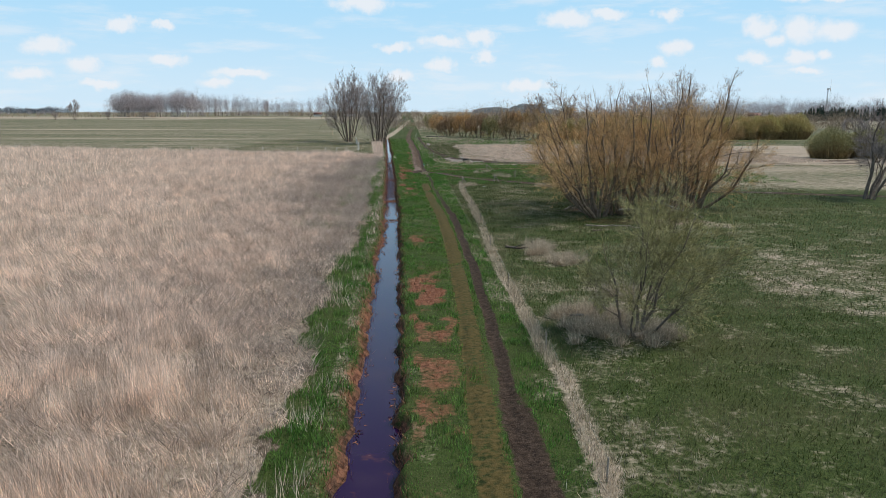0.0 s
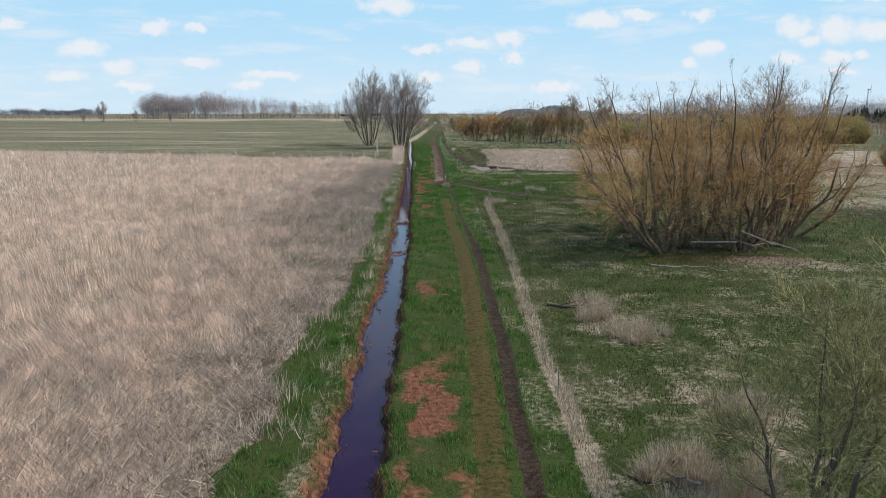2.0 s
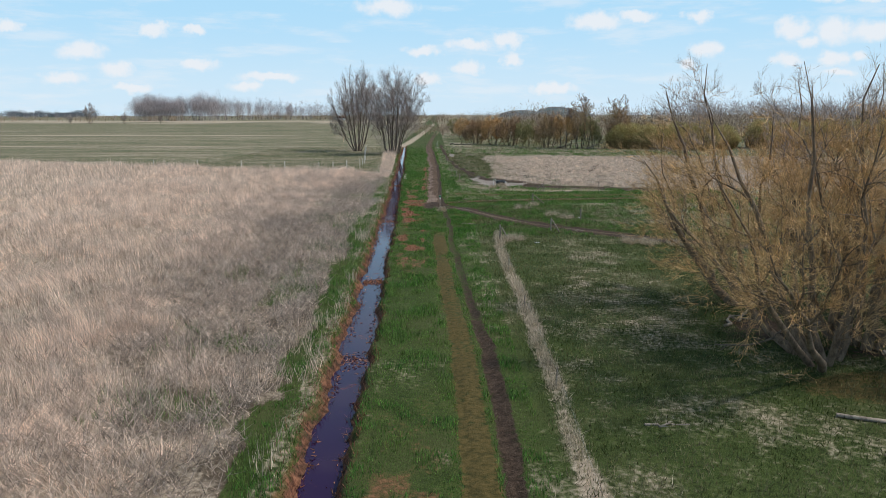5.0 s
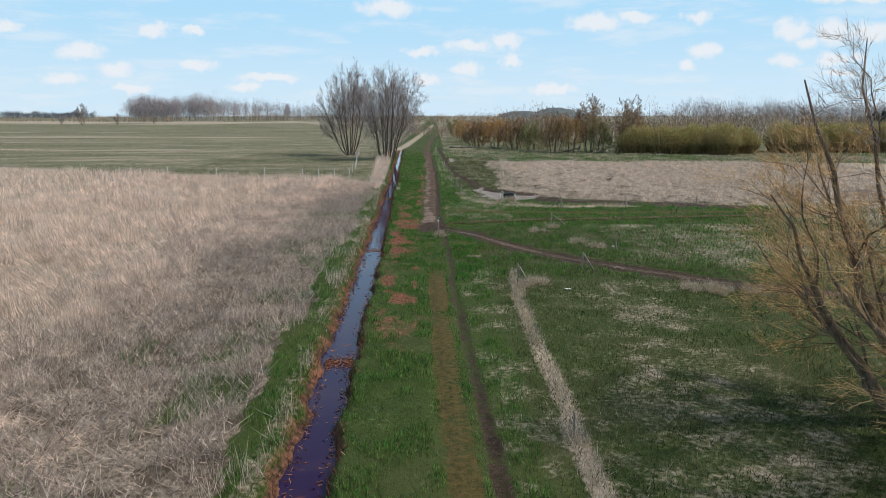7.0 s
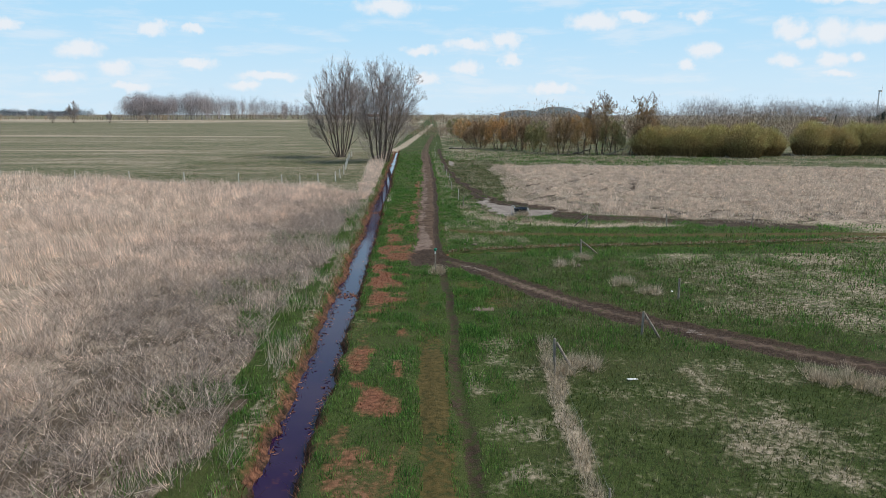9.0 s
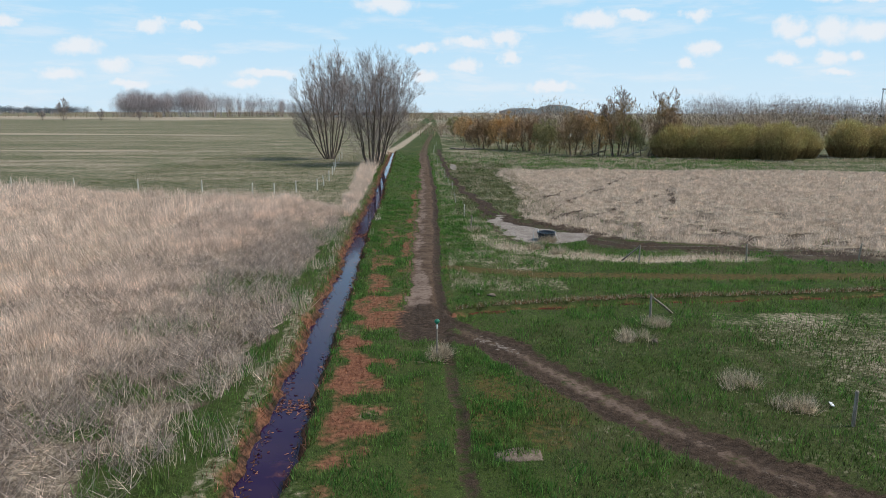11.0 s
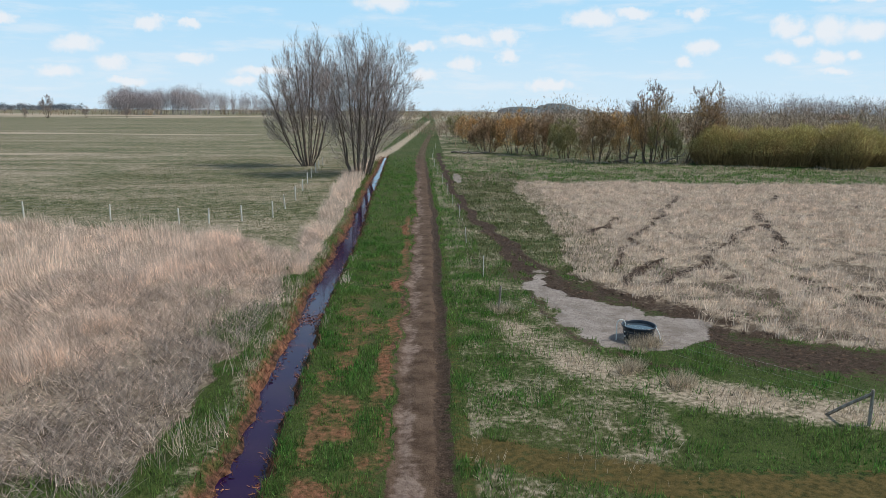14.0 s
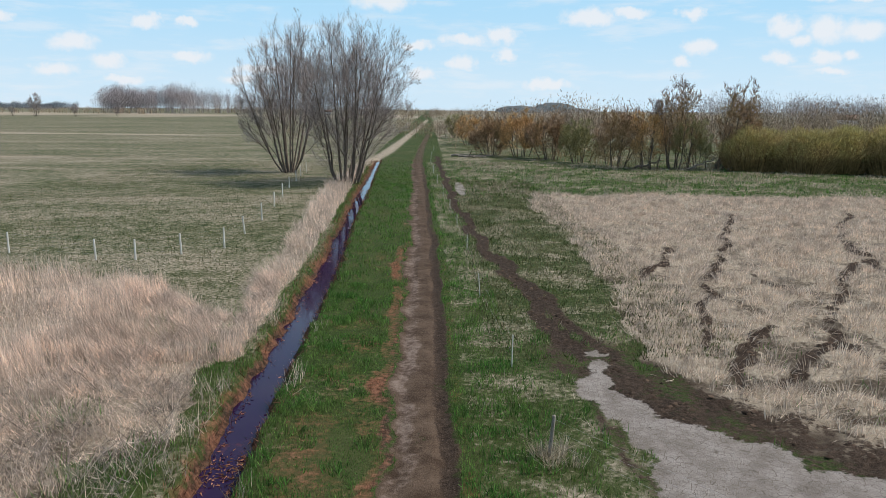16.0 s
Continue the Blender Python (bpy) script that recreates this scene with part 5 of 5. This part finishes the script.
# a wooded hill on the skyline
hx, hy = np.meshgrid(np.linspace(-1, 1, 60), np.linspace(-1, 1, 24))
dome = np.maximum(0.62 * np.clip(1 - ((hx + 0.52) / 0.48) ** 2 - hy ** 2, 0, None) ** 0.7, np.clip(1 - ((hx - 0.18) / 0.5) ** 2 - hy ** 2, 0, None) ** 0.7)
hz = 22 * np.maximum(dome, 0.45 * np.clip(1 - hx ** 4 - hy ** 2, 0, None)) + 7 * vnoise(hx * 90, hy * 60, 1.5, 96) * (hx ** 2 + hy ** 2 < 0.97)
ii, jj = np.meshgrid(np.arange(23), np.arange(59), indexing="ij")
q = np.stack([ii * 60 + jj, ii * 60 + jj + 1, (ii + 1) * 60 + jj + 1, (ii + 1) * 60 + jj], -1).reshape(-1, 4)
tagged(part("hill", (np.stack([345 + 150 * hx, 2250 + 90 * hy, hz * 1.15 - 1], -1).reshape(-1, 3), np.concatenate([q[:, [0, 1, 2]], q[:, [0, 2, 3]]])), HAZED_HILL, smooth=True),
       "dark wooded hill on the horizon, haze in its colour", "hill", kind="structure")


# ---- fences and posts ----
def fence(name, points, height, radius, wires, post_mat, label, lean_seed=0):
    rng = np.random.default_rng(lean_seed)
    thing = new(name)
    tops = []
    for px, py in points:
        tilt = rng.normal(0, 0.03, 2)
        h = height * rng.uniform(0.93, 1.06)
        base, top = np.array([px, py, -0.15]), np.array([px + tilt[0] * h, py + tilt[1] * h, h])
        part("post", merge(rod([base, (base + top) / 2, top - [0, 0, 0.03], top], radius, radius * 0.82, 7)), post_mat, thing)
        tops.append((base, top))
    for w in wires:
        line = []
        for (b0, t0), (b1, t1) in zip(tops, tops[1:]):
            for s in (0, 0.5):
                p = (b0 + (t0 - b0) * w) * (1 - s) + (b1 + (t1 - b1) * w) * s
                line.append(p - [0, 0, 0.02 * (s > 0)])
        line.append(tops[-1][0] + (tops[-1][1] - tops[-1][0]) * w)
        part("wire", rod(line, 0.002, 0.002, 3), WIRE, thing)
    return tagged(thing, label, "fence")


fence("pasture_fence", [(-48.72, 162.2), (-40.31, 160.4), (-32.16, 158.7), (-24.38, 157.3), (-18.13, 155.3), (-15.76, 155.2), (-13.63, 156.9), (-11.62, 159.1), (-11.67, 164.5), (-11.99, 171.2), (-12.67, 179.1), (-13.42, 186.5), (-14.27, 194.4), (-14.91, 202.2), (-15.44, 208.5), (-15.87, 215.3)],
      1.3, 0.06, (0.35, 0.55, 0.75, 0.93), PALE_POST, "pale wooden pasture fence posts with thin wire", 1)
fence("track_fence", [(4.57, 137.6), (4.11, 147.1), (4.08, 158.6), (3.78, 167.6), (3.49, 176.5), (3.09, 187.5), (2.6, 200), (2.2, 214), (1.9, 230), (2.1, 248), (2.6, 268)], 1.15, 0.022, (0.5, 0.9), PALE_POST, "thin pale electric fence beside the track", 2)
fence("barbed_wire_fence", [(4.8, 131), (14.5, 118.9), (21.1, 118.9), (28.3, 119.4)], 1.15, 0.055, (0.45, 0.7, 0.92), POST_WOOD, "weathered posts with barbed wire round the trough", 3)
fence("meadow_fence", [(6.41, 86.2), (10.75, 90.1), (11.6, 107.0), (14.3, 96.0)], 1.1, 0.06, (), POST_WOOD, "weathered corner posts of the meadow fence", 4)
fence("strip_fence", [(6.29, 85.4), (6.04, 76.4), (5.9, 67.4), (5.75, 57.5), (5.36, 46.5), (5.11, 35.6), (5.16, 25.7), (4.77, 15.8)], 0.75, 0.03, (0.9,), POST_WOOD, "low old fence posts hidden in dry grass", 5)
for bx, by, ex, ey in ((6.46, 86.2, 7.05, 86.0), (10.8, 90.1, 11.41, 89.66), (11.65, 107.0, 12.95, 107.9), (14.45, 118.9, 13.6, 119.7)):
    tagged(part("brace_pole", merge(rod([(bx, by, 1.0), ((bx + ex) / 2, (by + ey) / 2, 0.5), (ex, ey, -0.05)], 0.05, 0.055, 7)), POST_WOOD), "slanting wooden brace pole against a fence post", "fence brace", "brace poles")

# marker post with a green cap at the junction
marker = new("marker_post")
marker.location = (2.05, 101.8, 0)
part("pole", merge(rod([(0, 0, -0.2), (0, 0, 0.7), (0, 0, 1.38)], 0.034, 0.034, 12)), POST_WOOD, marker, "weathered grey pole")
part("cap", lathe([(0.0, 1.56), (0.05, 1.55), (0.085, 1.525), (0.10, 1.48), (0.09, 1.43), (0.045, 1.39), (0.04, 1.36), (0.0, 1.36)], 20), GREEN_CAP, marker, "rounded green cap", True)
part("band", lathe([(0.036, 1.20), (0.039, 1.21), (0.039, 1.35), (0.036, 1.36)], 14), WHITE_PAINT, marker, "white band under the cap")
tagged(marker, "grey marker post with a white band and round green cap", "marker post")

# drinking trough
trough = new("water_trough")
trough.location = (10.06, 127, 0.0)
part("tub", lathe([(0.0, 0.02), (0.50, 0.0), (0.54, 0.03), (0.60, 0.22), (0.615, 0.25), (0.605, 0.28), (0.645, 0.46), (0.66, 0.50), (0.685, 0.52), (0.69, 0.56), (0.67, 0.58), (0.645, 0.575), (0.625, 0.54), (0.615, 0.50), (0.60, 0.42), (0.61, 0.40), (0.58, 0.30), (0.59, 0.28), (0.56, 0.18), (0.50, 0.08), (0.0, 0.07)], 48), RUBBER, trough, "dark blue-black plastic tub", True)
part("water", lathe([(0.609, 0.47), (0.3, 0.47), (0.0, 0.47)], 40), TUB_WATER, trough, "still water in the tub")
tagged(trough, "round dark plastic cattle trough on cracked clay", "trough")
s = np.linspace(0, 1, 13)
tagged(part("water_pipe", rod(np.stack([0.52 + 0.16 * np.sin(s * 2.0), -0.50 - 0.15 * s, 0.62 * (1 - s) ** 0.8 - 0.02], -1) + np.array(trough.location), 0.022, 0.022, 8), PIPE), "white hose running from the tub to the ground", "hose")
hoop = new("pipe_hoop")
hoop.location = (9.3, 126.85, 0)
arc = np.linspace(0, np.pi, 11)
part("hoop", rod(np.concatenate([[(-0.17, 0, -0.1), (-0.17, 0, 0.4)], np.stack([-0.17 * np.cos(arc), 0 * arc, 0.62 + 0.2 * np.sin(arc)], -1), [(0.17, 0, 0.5), (0.17, 0, 0.34)]]), 0.02, 0.02, 8), PIPE, hoop, "white bent pipe")
part("stake", rod([(0.17, 0, -0.15), (0.17, 0, 0.2), (0.17, 0, 0.5)], 0.028, 0.028, 8), BLACK_TAPE, hoop, "black stake")
for zz in (0.12, 0.3):
    part("band", lathe([(0.03, zz), (0.032, zz + 0.01), (0.032, zz + 0.05), (0.03, zz + 0.06)], 10, (0.17, 0, 0)), WHITE_PAINT, hoop, "white band")
tagged(hoop, "white pipe hoop on a banded black stake", "pipe")


# ---- fallen wood, stones and litter ----
def bough(name, a, b, r, seed, mat, label, forks=3):
    rng = np.random.default_rng(seed)
    a, b = np.array(a, float), np.array(b, float)
    s = np.linspace(0, 1, 9)[:, None]
    side = np.linalg.norm(b - a) * 0.06
    main = a + (b - a) * s + rng.normal(0, side, (9, 3)) * np.array([1, 1, 0.35]) * np.sin(np.pi * s)
    main[:, 2] = np.maximum(main[:, 2], r * 0.7)
    kids, size = shoots(main[None], rng, forks, 0.25, 0.9, np.array([np.linalg.norm(b - a) * 0.4]), 0.9, 0.05, 6, 0.2)
    kids[..., 2] = np.maximum(kids[..., 2], 0.02)
    return tagged(part(name, merge(tubes(main[None], r, r * 0.4, 7), tubes(kids, r * 0.5, r * 0.12, 5)), mat, smooth=True), label, "fallen branch", "fallen branches")


for k, (a, b, r, mat) in enumerate((((6.92, 30.7, 0.1), (9.25, 29.6, 0.25), 0.09, BARK), ((8.86, 26.7, 0.2), (10.98, 28.1, 0.15), 0.10, PALE_BARK), ((7.31, 28.7, 0.5), (6.63, 30.2, 0.1), 0.05, PALE_BARK), ((6.34, 46.3, 0.1), (8.67, 45.7, 0.15), 0.09, BARK),
                                    ((13.92, 54.9, 0.1), (17.77, 53.1, 0.15), 0.07, PALE_BARK), ((14.58, 52.6, 0.1), (13.64, 52.1, 0.2), 0.05, BARK), ((7.89, 54.4, 0.05), (9.25, 54.4, 0.05), 0.05, PALE_BARK), ((14.21, 64.2, 0.1), (16.27, 66.4, 0.25), 0.07, PALE_BARK),
                                    ((17.58, 58.6, 0.8), (23.27, 58.6, 0.7), 0.08, PALE_BARK), ((20.63, 58.4, 1.6), (24.54, 57.7, 0.2), 0.08, PALE_BARK), ((15.52, 59.1, 1.8), (12.5, 60.4, 0.3), 0.05, BARK), ((5.94, 251.2, 0.15), (12.12, 245.5, 0.3), 0.22, PALE_BARK), ((7.12, 248.9, 0.2), (13.26, 249.1, 0.3), 0.16, PALE_BARK),
                                    ((33.55, 223.6, 0.2), (37.83, 224.3, 1.4), 0.2, BARK), ((41.2, 222.2, 0.1), (46.15, 223.1, 2.0), 0.16, PALE_BARK), ((47.37, 221.9, 0.2), (50.99, 222.8, 3.2), 0.16, PALE_BARK))):
    bough("fallen_branch", a, b, r, 100 + k, mat, "bleached fallen branch with broken forks" if mat is PALE_BARK else "dark fallen branch with broken forks")


def stone(name, loc, size, seed, mat, label, category="stone"):
    bm = bmesh.new()
    bmesh.ops.create_icosphere(bm, subdivisions=2, radius=1)
    noise.seed_set(seed)
    for v in bm.verts:
        v.co *= 0.8 + 0.5 * noise.noise(v.co * 1.4)
        v.co = Vector((v.co.x * size[0], v.co.y * size[1], max(v.co.z, -0.5) * size[2]))
    bm.verts.ensure_lookup_table()
    verts, tris = [tuple(v.co + Vector(loc)) for v in bm.verts], [[v.index for v in f.verts] for f in bm.faces]
    bm.free()
    return tagged(part(name, (verts, tris), mat, smooth=True), label, category)


stone("stone", (4.18, 111.2, 0.05), (0.13, 0.10, 0.08), 1, STONE, "grey field stone in the grass", "stone")
stone("earth_lump", (4.87, 111, 0.06), (0.3, 0.2, 0.09), 2, STONE, "lump of turned earth beside the side ditch", "earth lump")
stone("stone", (10.78, 103.6, 0.1), (0.14, 0.12, 0.14), 3, STONE, "pale stone in dry grass", "stone")
for lx, ly, turn in ((8.96, 85, 20), (14.49, 97.5, 70)):
    tagged(part("litter_scrap", box(0.42, 0.10, 0.03, 0.008, (lx, ly, 0.03), pose(0, 0, 0, 4, 6, turn)), WHITE_PAINT), "white scrap of plastic litter in the grass", "litter")
stone("mud_heap", (4.37, 94.2, 0.0), (1.0, 0.5, 0.07), 6, STONE, "low heap of grey gravel beside the track", "gravel")


# ---- far away: farm houses and a wind turbine ----
def house(loc, turn, w, d, h, label):
    thing = new("house")
    thing.matrix_basis = pose(*loc, 0, 0, turn)
    part("wall", box(w, d, h, 0.05), WHITE_PAINT, thing)
    o = 0.5
    ridge = h + d * 0.45
    v = [(-w / 2 - o, -d / 2 - o, h - 0.2), (w / 2 + o, -d / 2 - o, h - 0.2), (w / 2 + o, d / 2 + o, h - 0.2), (-w / 2 - o, d / 2 + o, h - 0.2), (-w / 2 - o, 0, ridge), (w / 2 + o, 0, ridge)]
    part("roof", (v, [(0, 1, 5), (0, 5, 4), (2, 3, 4), (2, 4, 5), (3, 0, 4), (1, 2, 5), (0, 3, 2), (0, 2, 1)]), ROOF_TILE, thing)
    for k in range(4):
        part("window", box(1.2, 0.12, 1.3, 0.02, (-w / 2 + (k + 0.5) * w / 4, -d / 2 - 0.03, 1.1)), GLASS_DARK, thing)
    return tagged(thing, label, "house", "far houses")


house((318, 652, 0), 20, 14, 8, 3.2, "low white farmhouse far across the fen")
house((-95, 1180, 0), -10, 20, 9, 4, "white farmhouse below the far poplars")
house((-150, 1190, 0), 8, 12, 8, 3, "small pale cottage below the far poplars")
turbine = new("wind_turbine")
turbine.matrix_basis = pose(842, 1423, 0, 0, 0, 62)
part("tower", rod([(0, 0, 0), (0, 0, 30), (0, 0, 52)], 2.0, 1.1, 12), WHITE_PAINT, turbine, smooth=True)
part("nacelle", box(3, 6, 3, 0.6, (0, -1, 51)), WHITE_PAINT, turbine)
for k in range(3):
    blade = rod([(0, -4.4, 0), (0, -4.5, 7), (0, -4.6, 20)], 0.5, 0.1, 6)
    turn = np.array(pose(0, 0, 0, 0, 15 + 120 * k, 0).to_3x3())
    part("blade", (blade[0] @ turn.T + np.array([0, 0, 52.5]), blade[1]), WHITE_PAINT, turbine)
tagged(turbine, "white wind turbine on the horizon", "wind turbine")
